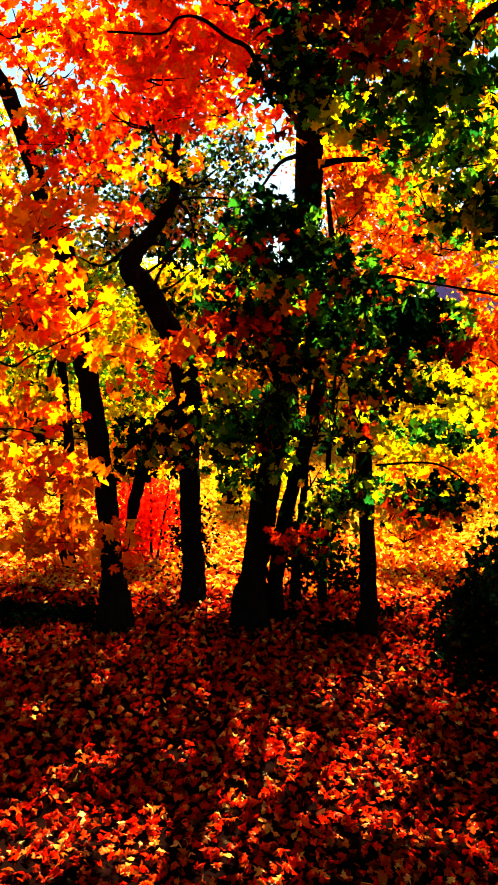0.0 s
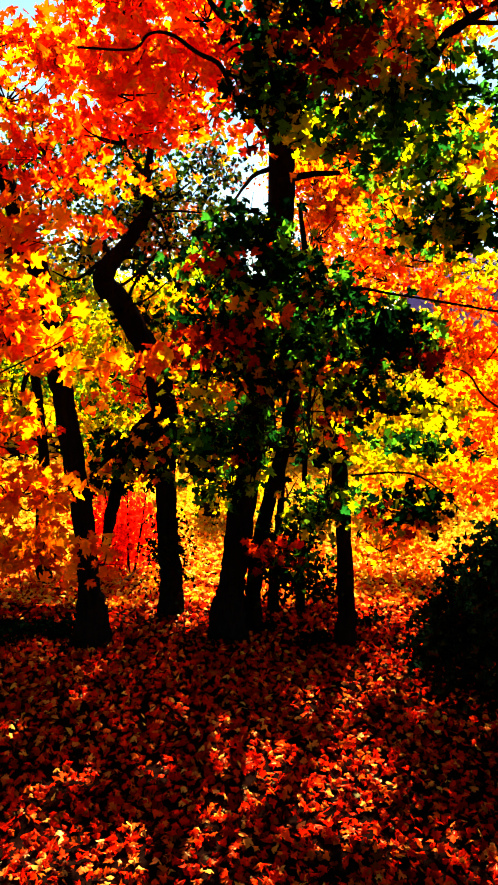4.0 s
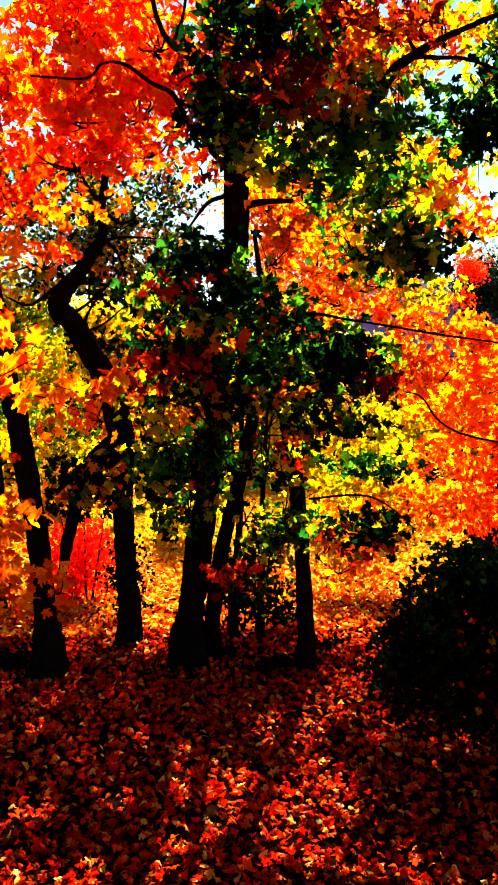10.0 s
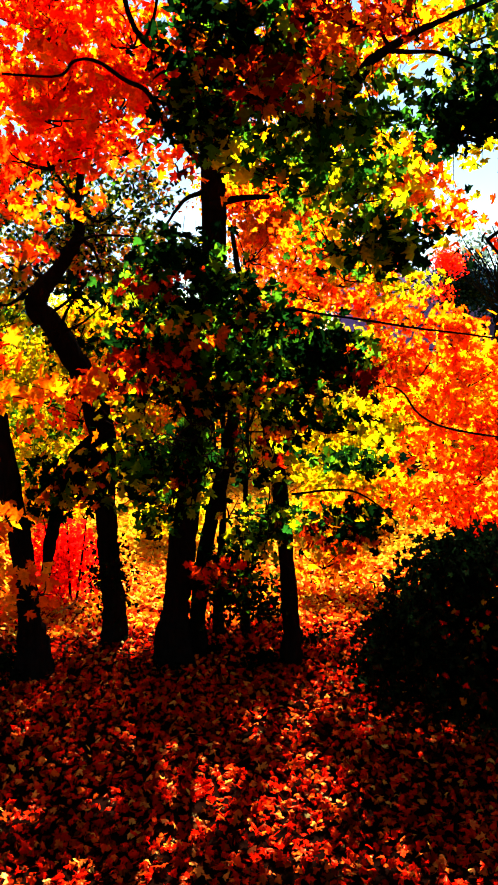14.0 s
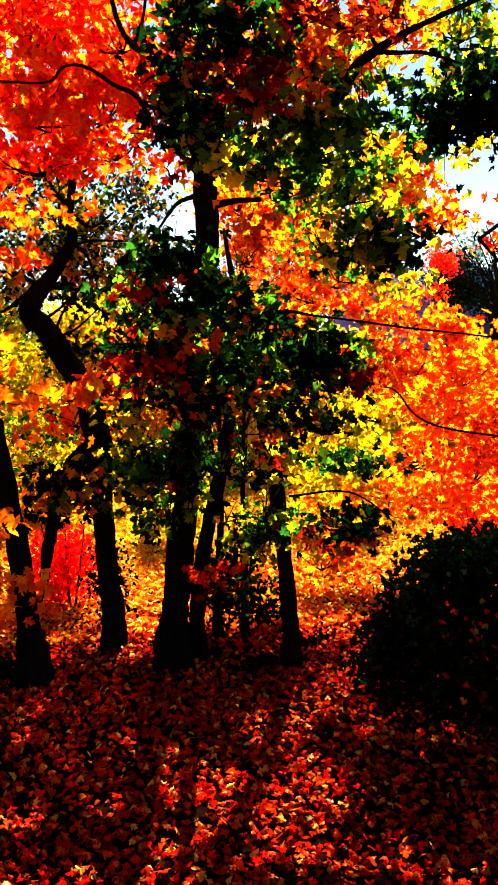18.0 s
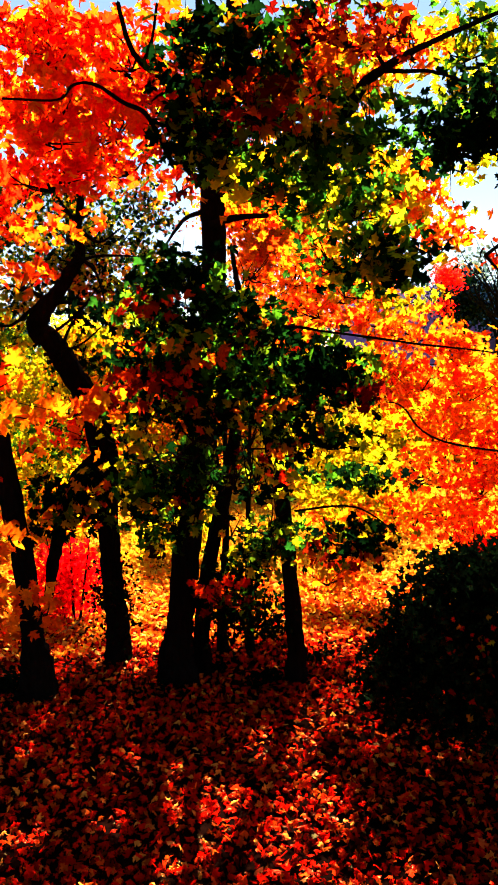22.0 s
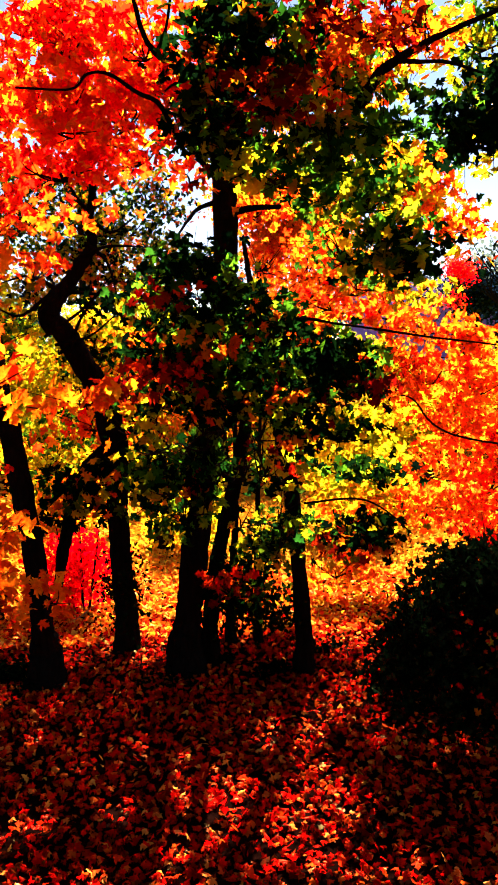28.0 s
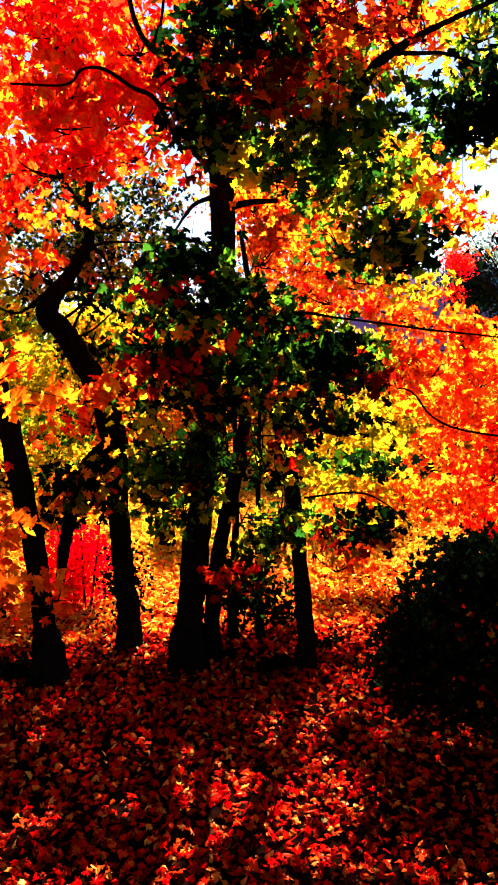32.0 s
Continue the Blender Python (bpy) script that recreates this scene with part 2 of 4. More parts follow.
def leaf_arrays(rng, centres, size, lean, shape, shape_faces, curl=1.0, toward=(0, 0, 1)):
    """Leaves at the centres, their faces turned about the way `toward` by about lean degrees."""
    n = len(centres)
    nrm = np.asarray(toward, float) + rng.normal(0, math.tan(radians(lean)), (n, 3))
    nrm /= np.linalg.norm(nrm, axis=1, keepdims=True)
    a = rng.normal(0, 1, (n, 3))
    u = np.cross(nrm, a)
    u /= np.linalg.norm(u, axis=1, keepdims=True)
    v = np.cross(nrm, u)
    s = (size * rng.uniform(0.65, 1.25, n))[:, None, None]
    bend = (curl * rng.normal(1.0, 0.7, n))[:, None, None]
    p = shape[None] - np.array([0, 0.4, 0]) + rng.normal(0, 0.035, (n, len(shape), 3))
    verts = centres[:, None] + s * (p[..., :1] * u[:, None] + p[..., 1:2] * v[:, None] + bend * p[..., 2:] * nrm[:, None])
    k = len(shape)
    faces = shape_faces[None] + (np.arange(n) * k)[:, None, None]
    return verts.reshape(-1, 3), faces.reshape(-1, 3)


def tube_arrays(points, radii, sides=7, wobble=0.0, rng=None):
    points, radii = np.asarray(points, float), np.asarray(radii, float)
    n = len(points)
    tang = np.gradient(points, axis=0)
    tang /= np.linalg.norm(tang, axis=1, keepdims=True) + 1e-9
    ref = np.where(abs(tang[:, 2:3]) > 0.9, np.array([[1.0, 0, 0]]), np.array([[0, 0, 1.0]]))
    u = np.cross(tang, ref)
    u /= np.linalg.norm(u, axis=1, keepdims=True) + 1e-9
    for i in range(1, n):
        u[i] = u[i - 1] - tang[i] * np.dot(u[i - 1], tang[i])
        u[i] /= np.linalg.norm(u[i]) + 1e-9
    v = np.cross(tang, u)
    a = np.linspace(0, 2 * np.pi, sides, endpoint=False)
    rr = np.repeat(radii[:, None], sides, 1)
    if wobble:
        bump = rng.normal(0, 1, (n + 8, sides))
        bump = sum(bump[k:k + n] for k in range(8)) / 2.8
        rr = rr * (1 + wobble * bump)
    ring = points[:, None] + rr[..., None] * (np.cos(a)[None, :, None] * u[:, None] + np.sin(a)[None, :, None] * v[:, None])
    verts = np.concatenate([ring.reshape(-1, 3), points[-1:] + tang[-1:] * radii[-1]])
    faces = []
    for i in range(n - 1):
        for j in range(sides):
            b, c = i * sides + j, i * sides + (j + 1) % sides
            faces += [(b, c, c + sides), (b, c + sides, b + sides)]
    tip = n * sides
    faces += [((n - 1) * sides + j, (n - 1) * sides + (j + 1) % sides, tip) for j in range(sides)]
    return verts, np.array(faces)


def spline(knots, steps):
    """A smooth line through the knots (rows of any width)."""
    k = np.asarray(knots, float)
    if len(k) == 2:
        return k[0] + (k[1] - k[0]) * np.linspace(0, 1, steps + 1)[:, None]
    k = np.concatenate([2 * k[:1] - k[1:2], k, 2 * k[-1:] - k[-2:-1]])
    out = []
    for i in range(1, len(k) - 2):
        t = np.linspace(0, 1, steps, endpoint=False)[:, None]
        p0, p1, p2, p3 = k[i - 1], k[i], k[i + 1], k[i + 2]
        out.append(0.5 * (2 * p1 + (p2 - p0) * t + (2 * p0 - 5 * p1 + 4 * p2 - p3) * t * t + (3 * p1 - p0 - 3 * p2 + p3) * t ** 3))
    return np.concatenate(out + [k[-2:-1]])


SEED = [100]


def fresh():
    SEED[0] += 1
    return np.random.default_rng(SEED[0])


def tree(name, label, x, y, z, group="", category="tree"):
    ob = new(name)
    ob.location = (x, y, float(height(x, y)))
    return tagged(ob, label, category, group)


def stem(part_name, owner, knots, sides=12, steps=7, wobble=0.09, mat=None, rooted=False):
    """A tapered, slightly knotty stem through knots (x, y, z, radius)."""
    rng = fresh()
    knots = [list(k) for k in knots]
    if rooted:
        x, y = knots[0][:2]
        g = float(height(x, y))
        r = knots[0][3]
        knots[0][2] = g + 0.35
        knots = [[x, y, g - 0.12, r * 1.6], [x, y, g + 0.05, r * 1.3]] + knots
    line = spline(knots, steps)
    pts = line[:, :3] + rng.normal(0, 0.05, (len(line), 3)) * line[:, 3:4]
    v, f = tube_arrays(pts, np.maximum(line[:, 3], 0.002), sides, wobble, rng)
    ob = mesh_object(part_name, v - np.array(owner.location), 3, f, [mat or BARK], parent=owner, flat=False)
    return ob


# floor patches set to fit the view, lit by cutting leaves above: x, y, radius
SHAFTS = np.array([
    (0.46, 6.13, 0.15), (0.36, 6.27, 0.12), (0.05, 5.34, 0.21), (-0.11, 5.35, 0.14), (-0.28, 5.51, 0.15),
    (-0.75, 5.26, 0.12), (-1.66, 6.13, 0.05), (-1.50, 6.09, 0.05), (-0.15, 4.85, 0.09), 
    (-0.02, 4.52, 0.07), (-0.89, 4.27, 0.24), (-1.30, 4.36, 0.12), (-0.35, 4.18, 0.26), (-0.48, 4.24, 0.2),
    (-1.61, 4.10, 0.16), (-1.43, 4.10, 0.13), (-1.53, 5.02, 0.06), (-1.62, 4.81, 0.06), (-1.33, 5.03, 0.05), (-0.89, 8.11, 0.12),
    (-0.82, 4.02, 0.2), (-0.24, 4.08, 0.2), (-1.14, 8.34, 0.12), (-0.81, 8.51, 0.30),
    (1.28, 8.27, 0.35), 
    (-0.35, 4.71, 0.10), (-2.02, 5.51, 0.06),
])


def outside_shafts(points):
    """Of points in the canopy, those left once the sun's way to each chosen patch is cut free."""
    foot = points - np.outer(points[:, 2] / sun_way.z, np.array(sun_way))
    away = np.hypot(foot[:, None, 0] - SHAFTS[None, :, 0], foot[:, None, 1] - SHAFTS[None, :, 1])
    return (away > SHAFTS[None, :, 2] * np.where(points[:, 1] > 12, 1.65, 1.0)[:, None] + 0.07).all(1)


THIN = 0.75


def spray(owner, x, y, z, rx, rz, leaves, kinds, depth=None, size=0.105, lean=38, fine=True, twigs=10, flat=0.4, toward=(0, -0.75, 0.3)):
    """A bough's foliage: flat tufts of leaves on thin twigs within an oval, of one or several leaf colours."""
    rng = fresh()
    kinds = kinds.split()
    ry = depth if depth else 0.5 * min(rx, rz * 1.5)
    per = 9 if fine else 14
    tufts = max(3, int(THIN * leaves) // per)
    d = rng.normal(0, 1, (tufts, 3))
    d /= np.linalg.norm(d, axis=1, keepdims=True)
    d *= (rng.uniform(0.0, 1.0, tufts) ** 0.42)[:, None]
    hub = np.array([x, y, z]) + d * np.array([rx, ry, rz])
    spread = max(0.12, 1.5 * size) if fine else 2.4 * size
    c = np.repeat(hub, per, 0) + rng.normal(0, 1, (tufts * per, 3)) * np.array([spread, spread, spread * flat])
    keep = outside_shafts(c)
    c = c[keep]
    shape, sf = (MAPLE, MAPLE_FACES) if fine else (SMALL, SMALL_FACES)
    v, f = leaf_arrays(rng, c, size, lean, shape, sf, toward=toward)
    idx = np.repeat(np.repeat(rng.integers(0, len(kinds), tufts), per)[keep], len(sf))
    home = np.array(owner.location)
    ob = mesh_object("foliage", v - home, 3, f, [LEAF[k] for k in kinds], idx, owner)
    if twigs:
        root = np.array([x, y, z]) + np.array([0, 0.2 * ry, -0.5 * rz])
        for h in hub[rng.permutation(tufts)[:min(tufts, twigs)]]:
            mid = 0.5 * (root + h) + rng.normal(0, 0.09, 3) * max(rx, rz)
            line = spline([(*root, 0.009), (*mid, 0.006), (*h, 0.0025)], 4)
            fork = line[rng.integers(3, 6)]
            end = h + rng.normal(0, 0.18, 3)
            tv, tf = tube_arrays(line[:, :3], line[:, 3], 4)
            side = spline([fork, (*end, 0.002)], 3)
            sv, sf2 = tube_arrays(side[:, :3], side[:, 3] * 0.7, 4)
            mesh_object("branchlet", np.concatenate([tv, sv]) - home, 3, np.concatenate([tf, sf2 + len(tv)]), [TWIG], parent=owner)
    return ob


# ---- the maples that stand round the clearing ----
maple = tree("leaning_maple", "black leaning trunk of a maple with amber and lime leaves", -1.84, 7.50, 0.01)
stem("trunk", maple, [(-1.84, 7.50, 0.13, 0.145), (-1.87, 7.50, 0.66, 0.113), (-1.91, 7.50, 1.36, 0.102), (-2.05, 7.50, 2.36, 0.107), (-2.13, 7.40, 2.86, 0.095), (-2.17, 7.30, 3.53, 0.094), (-2.28, 7.20, 3.92, 0.082), (-2.45, 7.10, 4.51, 0.081), (-2.59, 7.00, 5.00, 0.070), (-2.85, 6.90, 5.44, 0.054), (-2.96, 6.80, 6.18, 0.034)], rooted=True)
stem("limb", maple, [(-2.07, 7.40, 2.70, 0.053), (-2.22, 7.20, 2.85, 0.036), (-2.27, 7.00, 2.67, 0.025), (-2.28, 6.90, 2.47, 0.015)], 8)
stem("limb", maple, [(-2.20, 7.30, 3.68, 0.052), (-2.33, 7.10, 3.81, 0.036), (-2.52, 6.90, 3.70, 0.020), (-2.73, 6.70, 3.77, 0.010)], 8)
spray(maple, -2.36, 7.00, 5.20, 0.450, 0.300, 190, "flame orange")
spray(maple, -1.79, 6.20, 4.53, 0.355, 0.222, 179, "red flame")
spray(maple, -2.46, 6.90, 5.53, 0.395, 0.197, 120, "red flame")
spray(maple, -1.89, 6.90, 5.44, 0.345, 0.247, 260, "red flame")
spray(maple, -1.88, 6.30, 4.13, 0.360, 0.270, 104, "flame red orange")

maple = tree("crooked_maple", "black crooked trunk of a maple with red leaves", -1.17, 8.35, -0.02)
stem("trunk", maple, [(-1.16, 8.35, 0.22, 0.119), (-1.17, 8.30, 0.81, 0.113), (-1.18, 8.25, 1.38, 0.112), (-1.17, 8.15, 1.94, 0.117), (-1.18, 8.05, 2.39, 0.132), (-1.30, 7.95, 2.83, 0.119), (-1.44, 7.85, 3.16, 0.107), (-1.60, 7.80, 3.44, 0.103), (-1.71, 7.75, 3.58, 0.105), (-1.65, 7.75, 3.75, 0.094), (-1.51, 7.75, 3.91, 0.078), (-1.38, 7.75, 4.10, 0.066), (-1.27, 7.75, 4.27, 0.047), (-1.28, 7.75, 4.51, 0.039), (-1.24, 7.75, 4.81, 0.033), (-1.24, 7.75, 5.07, 0.025)], rooted=True)
stem("limb", maple, [(-1.24, 8.05, 2.24, 0.092), (-1.40, 7.85, 2.08, 0.084), (-1.54, 7.75, 1.78, 0.072), (-1.63, 7.65, 1.39, 0.060), (-1.72, 7.65, 0.95, 0.044)], 9)
stem("limb", maple, [(-1.52, 7.85, 2.02, 0.045), (-1.69, 7.75, 1.86, 0.028), (-1.86, 7.65, 1.68, 0.016)], 7)
stem("limb", maple, [(-1.67, 7.75, 3.85, 0.022), (-1.31, 7.65, 3.80, 0.016), (-0.91, 7.55, 3.77, 0.008)], 7)
stem("limb", maple, [(-1.76, 7.75, 3.40, 0.017), (-1.36, 7.65, 3.66, 0.014), (-1.05, 7.55, 3.97, 0.006)], 7)
stem("branch", maple, [(-1.27, 7.70, 4.50, 0.022), (-1.06, 7.60, 4.36, 0.014), (-0.84, 7.50, 4.47, 0.005)], 6)
stem("branch", maple, [(-1.27, 7.70, 4.55, 0.022), (-1.40, 7.60, 4.73, 0.014), (-1.48, 7.50, 5.01, 0.005)], 6)
stem("branch", maple, [(-1.31, 7.70, 4.27, 0.022), (-1.11, 7.60, 4.08, 0.014), (-1.01, 7.50, 3.76, 0.005)], 6)
stem("branch", maple, [(-1.64, 7.70, 3.87, 0.022), (-1.84, 7.60, 3.97, 0.014), (-2.08, 7.50, 3.90, 0.005)], 6)
stem("branch", maple, [(-1.72, 7.70, 3.77, 0.022), (-1.95, 7.60, 3.60, 0.014), (-2.14, 7.50, 3.67, 0.005)], 6)
stem("branch", maple, [(-1.37, 7.70, 4.16, 0.019), (-1.08, 7.60, 4.23, 0.014), (-0.65, 7.50, 4.20, 0.005)], 6)
stem("branch", maple, [(-1.26, 7.70, 4.80, 0.017), (-0.98, 7.60, 4.91, 0.011), (-0.66, 7.50, 4.90, 0.005)], 6)
stem("branch", maple, [(-1.51, 7.70, 3.24, 0.022), (-1.38, 7.60, 3.56, 0.014), (-1.12, 7.50, 3.86, 0.006)], 6)
stem("branch", maple, [(-1.65, 7.70, 3.32, 0.017), (-1.30, 7.60, 3.40, 0.011), (-1.01, 7.50, 3.61, 0.005)], 6)
spray(maple, -1.48, 7.55, 1.87, 0.270, 0.324, 300, "dark dark mixed")
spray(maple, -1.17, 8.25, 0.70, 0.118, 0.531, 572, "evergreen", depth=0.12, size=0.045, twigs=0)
spray(maple, -3.64, 10.50, 2.47, 0.826, 0.676, 930, "lime green lime", size=0.08, twigs=24)
spray(maple, -2.48, 10.80, 2.01, 0.695, 0.618, 780, "lime green lime", size=0.08, twigs=24)
spray(maple, -1.12, 10.60, 2.67, 0.455, 0.606, 432, "green lime dark", size=0.08)
spray(maple, -3.12, 10.40, 3.52, 0.892, 0.446, 780, "lime green lime", size=0.08, twigs=24)
spray(maple, -1.74, 10.20, 3.25, 0.510, 0.438, 460, "lime green dark", size=0.08, twigs=24)
spray(maple, -1.43, 8.40, 2.53, 0.360, 0.270, 110, "flame red")
spray(maple, -2.59, 11.00, 5.38, 0.792, 0.437, 974, "green dark lime", size=0.06)
spray(maple, -1.78, 11.00, 5.25, 0.568, 0.492, 787, "green lime dark amber", size=0.06)
spray(maple, -1.05, 11.00, 5.39, 0.531, 0.379, 653, "green dark lime mixed", size=0.06)
spray(maple, -2.33, 11.00, 4.71, 0.837, 0.342, 929, "green lime dark", size=0.06)
spray(maple, -1.47, 11.00, 4.58, 0.688, 0.306, 742, "green lime dark amber", size=0.06)
spray(maple, -0.87, 11.00, 4.38, 0.422, 0.269, 503, "green lime dark amber", size=0.06)
spray(maple, -3.48, 11.00, 5.36, 0.827, 0.601, 1233, "green lime amber", size=0.06)
spray(maple, -3.63, 11.00, 4.48, 0.835, 0.417, 1131, "lime green amber", size=0.06)
spray(maple, -4.32, 11.00, 5.09, 0.601, 0.902, 1165, "green lime amber", size=0.06)
spray(maple, -2.28, 10.60, 4.12, 0.811, 0.280, 427, "lime yellow dark", size=0.08)
spray(maple, -1.38, 10.40, 3.97, 0.582, 0.291, 318, "lime amber dark", size=0.08)
spray(maple, -3.39, 10.60, 3.93, 0.883, 0.368, 611, "lime yellow amber", size=0.08)
spray(maple, -1.74, 7.40, 4.46, 0.306, 0.153, 31, "red flame", size=0.08)
spray(maple, -1.72, 7.20, 3.99, 0.250, 0.200, 63, "red flame amber", size=0.09)
spray(maple, -0.64, 6.60, 3.03, 0.234, 0.140, 32, "maroon red dark", size=0.11)
spray(maple, -0.79, 6.90, 2.60, 0.222, 0.148, 23, "dark maroon", size=0.11)
spray(maple, -1.24, 10.80, 4.92, 0.523, 0.254, 431, "green dark lime", size=0.06)
spray(maple, -1.59, 10.60, 4.79, 0.587, 0.220, 382, "dark green lime amber", size=0.06)
spray(maple, -0.76, 10.80, 5.23, 0.298, 0.373, 297, "green lime dark amber", size=0.06)
spray(maple, -1.97, 10.60, 4.44, 0.589, 0.221, 458, "lime dark amber", size=0.06)
spray(maple, -0.90, 10.60, 4.63, 0.442, 0.162, 253, "green lime dark amber", size=0.06)
spray(maple, -2.56, 10.80, 5.02, 0.669, 0.223, 441, "green dark lime", size=0.06)
spray(maple, -1.30, 10.40, 4.22, 0.508, 0.189, 402, "dark lime amber", size=0.07)
spray(maple, -2.19, 10.60, 5.54, 0.580, 0.218, 301, "lime green dark", size=0.06)
spray(maple, -0.25, 9.80, 4.41, 0.274, 0.137, 118, "dark green lime", size=0.07)

maple = tree("twin_stemmed_maple", "tall black twin-stemmed maple with red and green leaves", -0.42, 7.75, -0.03)
stem("trunk", maple, [(-0.46, 7.75, 0.41, 0.166), (-0.43, 7.75, 0.70, 0.133), (-0.35, 7.75, 1.29, 0.122), (-0.23, 7.75, 2.03, 0.116), (-0.11, 7.75, 2.94, 0.111), (-0.02, 7.75, 3.74, 0.111), (0.01, 7.75, 4.26, 0.111), (0.01, 7.75, 4.73, 0.116), (0.08, 7.75, 5.04, 0.116), (0.17, 7.75, 5.45, 0.105), (0.23, 7.75, 6.00, 0.094), (0.28, 7.75, 6.69, 0.072)], rooted=True)
stem("bough", maple, [(0.01, 7.70, 4.88, 0.066), (-0.08, 7.40, 5.00, 0.048), (-0.16, 7.20, 5.13, 0.033), (-0.18, 7.00, 5.29, 0.023)], 8)
stem("stem", maple, [(-0.24, 7.90, -0.02, 0.090), (-0.22, 7.90, 0.54, 0.079), (-0.13, 7.95, 1.19, 0.080), (0.04, 7.95, 1.85, 0.074), (0.16, 7.95, 2.43, 0.063), (0.28, 7.95, 3.16, 0.045), (0.31, 7.95, 3.87, 0.028)], 10, rooted=True)
stem("bough", maple, [(0.06, 7.70, 4.88, 0.066), (0.38, 6.70, 4.84, 0.053), (0.67, 6.00, 4.83, 0.045), (0.94, 5.90, 4.92, 0.042), (1.06, 5.80, 5.07, 0.039), (1.15, 5.80, 5.19, 0.035), (1.33, 5.70, 5.28, 0.026), (1.57, 5.70, 5.39, 0.020), (1.90, 5.60, 5.50, 0.016), (2.23, 5.50, 5.61, 0.010)], 9)
stem("bough", maple, [(1.23, 5.59, 5.17, 0.016), (1.34, 5.49, 5.13, 0.014), (1.50, 5.39, 5.09, 0.012), (1.70, 5.29, 4.99, 0.008)], 6)
stem("bough", maple, [(1.23, 5.59, 5.19, 0.016), (1.17, 5.59, 5.32, 0.012), (1.25, 5.59, 5.57, 0.008)], 6)
stem("bough", maple, [(-0.01, 7.70, 4.51, 0.044), (0.19, 6.60, 4.38, 0.028), (0.41, 5.90, 4.27, 0.017)], 8)
stem("bough", maple, [(0.02, 7.59, 4.74, 0.043), (-0.24, 6.59, 4.85, 0.024), (-0.35, 5.99, 4.85, 0.017), (-0.41, 5.49, 4.88, 0.016), (-0.53, 5.29, 4.89, 0.014), (-0.69, 5.19, 4.97, 0.011), (-0.81, 5.09, 4.94, 0.009), (-0.90, 4.99, 4.82, 0.007), (-1.20, 4.89, 4.80, 0.007)], 8)
stem("bough", maple, [(0.15, 7.59, 5.34, 0.043), (-0.21, 6.39, 5.31, 0.023), (-0.42, 5.49, 5.20, 0.020), (-0.48, 5.19, 5.24, 0.017), (-0.51, 4.99, 5.37, 0.014)], 8)
stem("bough", maple, [(-0.42, 5.49, 5.20, 0.014), (-0.34, 5.29, 5.26, 0.011), (-0.29, 5.19, 5.45, 0.009)], 7)
stem("vine", maple, [(-0.02, 5.59, 5.62, 0.006), (-0.03, 5.59, 5.23, 0.005), (-0.04, 5.69, 4.86, 0.004)], 5)
stem("bough", maple, [(0.10, 7.64, 5.61, 0.044), (0.05, 7.34, 5.56, 0.032), (-0.13, 7.14, 5.78, 0.026), (-0.16, 6.94, 6.15, 0.015)], 6)
stem("bough", maple, [(-0.46, 7.80, 4.34, 0.011), (-0.34, 7.80, 4.50, 0.017), (-0.24, 7.80, 4.60, 0.020), (-0.05, 7.75, 4.66, 0.028)], 6)
spray(maple, -1.04, 5.69, 5.39, 0.448, 0.285, 374, "red flame red amber", size=0.098)
spray(maple, -0.55, 6.09, 5.53, 0.480, 0.305, 313, "flame amber red", size=0.098)
spray(maple, -1.13, 5.59, 4.88, 0.400, 0.280, 338, "red flame red amber", size=0.098)
spray(maple, -0.68, 5.89, 4.96, 0.464, 0.253, 304, "flame amber red", size=0.098)
spray(maple, -1.08, 5.59, 4.51, 0.400, 0.200, 181, "red flame red", size=0.09)
spray(maple, -0.61, 5.89, 4.67, 0.337, 0.190, 114, "flame red", size=0.084)
spray(maple, -1.04, 5.89, 4.19, 0.169, 0.169, 43, "red flame amber", size=0.084)
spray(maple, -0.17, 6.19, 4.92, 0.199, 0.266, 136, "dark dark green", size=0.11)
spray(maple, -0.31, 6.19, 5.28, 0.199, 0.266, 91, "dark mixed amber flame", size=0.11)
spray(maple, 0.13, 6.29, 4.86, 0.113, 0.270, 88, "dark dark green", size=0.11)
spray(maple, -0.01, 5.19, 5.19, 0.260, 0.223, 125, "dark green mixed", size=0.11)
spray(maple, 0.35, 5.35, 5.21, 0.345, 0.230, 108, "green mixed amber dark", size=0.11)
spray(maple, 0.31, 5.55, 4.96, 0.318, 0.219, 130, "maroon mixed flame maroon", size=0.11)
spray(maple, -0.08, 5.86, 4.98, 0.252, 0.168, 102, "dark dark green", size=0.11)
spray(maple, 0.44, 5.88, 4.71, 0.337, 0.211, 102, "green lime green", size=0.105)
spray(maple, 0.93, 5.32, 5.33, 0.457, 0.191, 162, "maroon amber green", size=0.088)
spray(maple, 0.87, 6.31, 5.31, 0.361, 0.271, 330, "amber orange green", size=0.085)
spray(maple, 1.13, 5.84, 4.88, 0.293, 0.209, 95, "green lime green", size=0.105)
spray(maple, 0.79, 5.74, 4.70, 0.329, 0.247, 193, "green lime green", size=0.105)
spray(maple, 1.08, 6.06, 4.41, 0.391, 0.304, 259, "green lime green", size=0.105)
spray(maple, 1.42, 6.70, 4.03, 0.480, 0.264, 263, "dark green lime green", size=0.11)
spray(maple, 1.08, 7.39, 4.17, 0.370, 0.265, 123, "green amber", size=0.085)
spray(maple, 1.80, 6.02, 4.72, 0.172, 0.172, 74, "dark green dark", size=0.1)

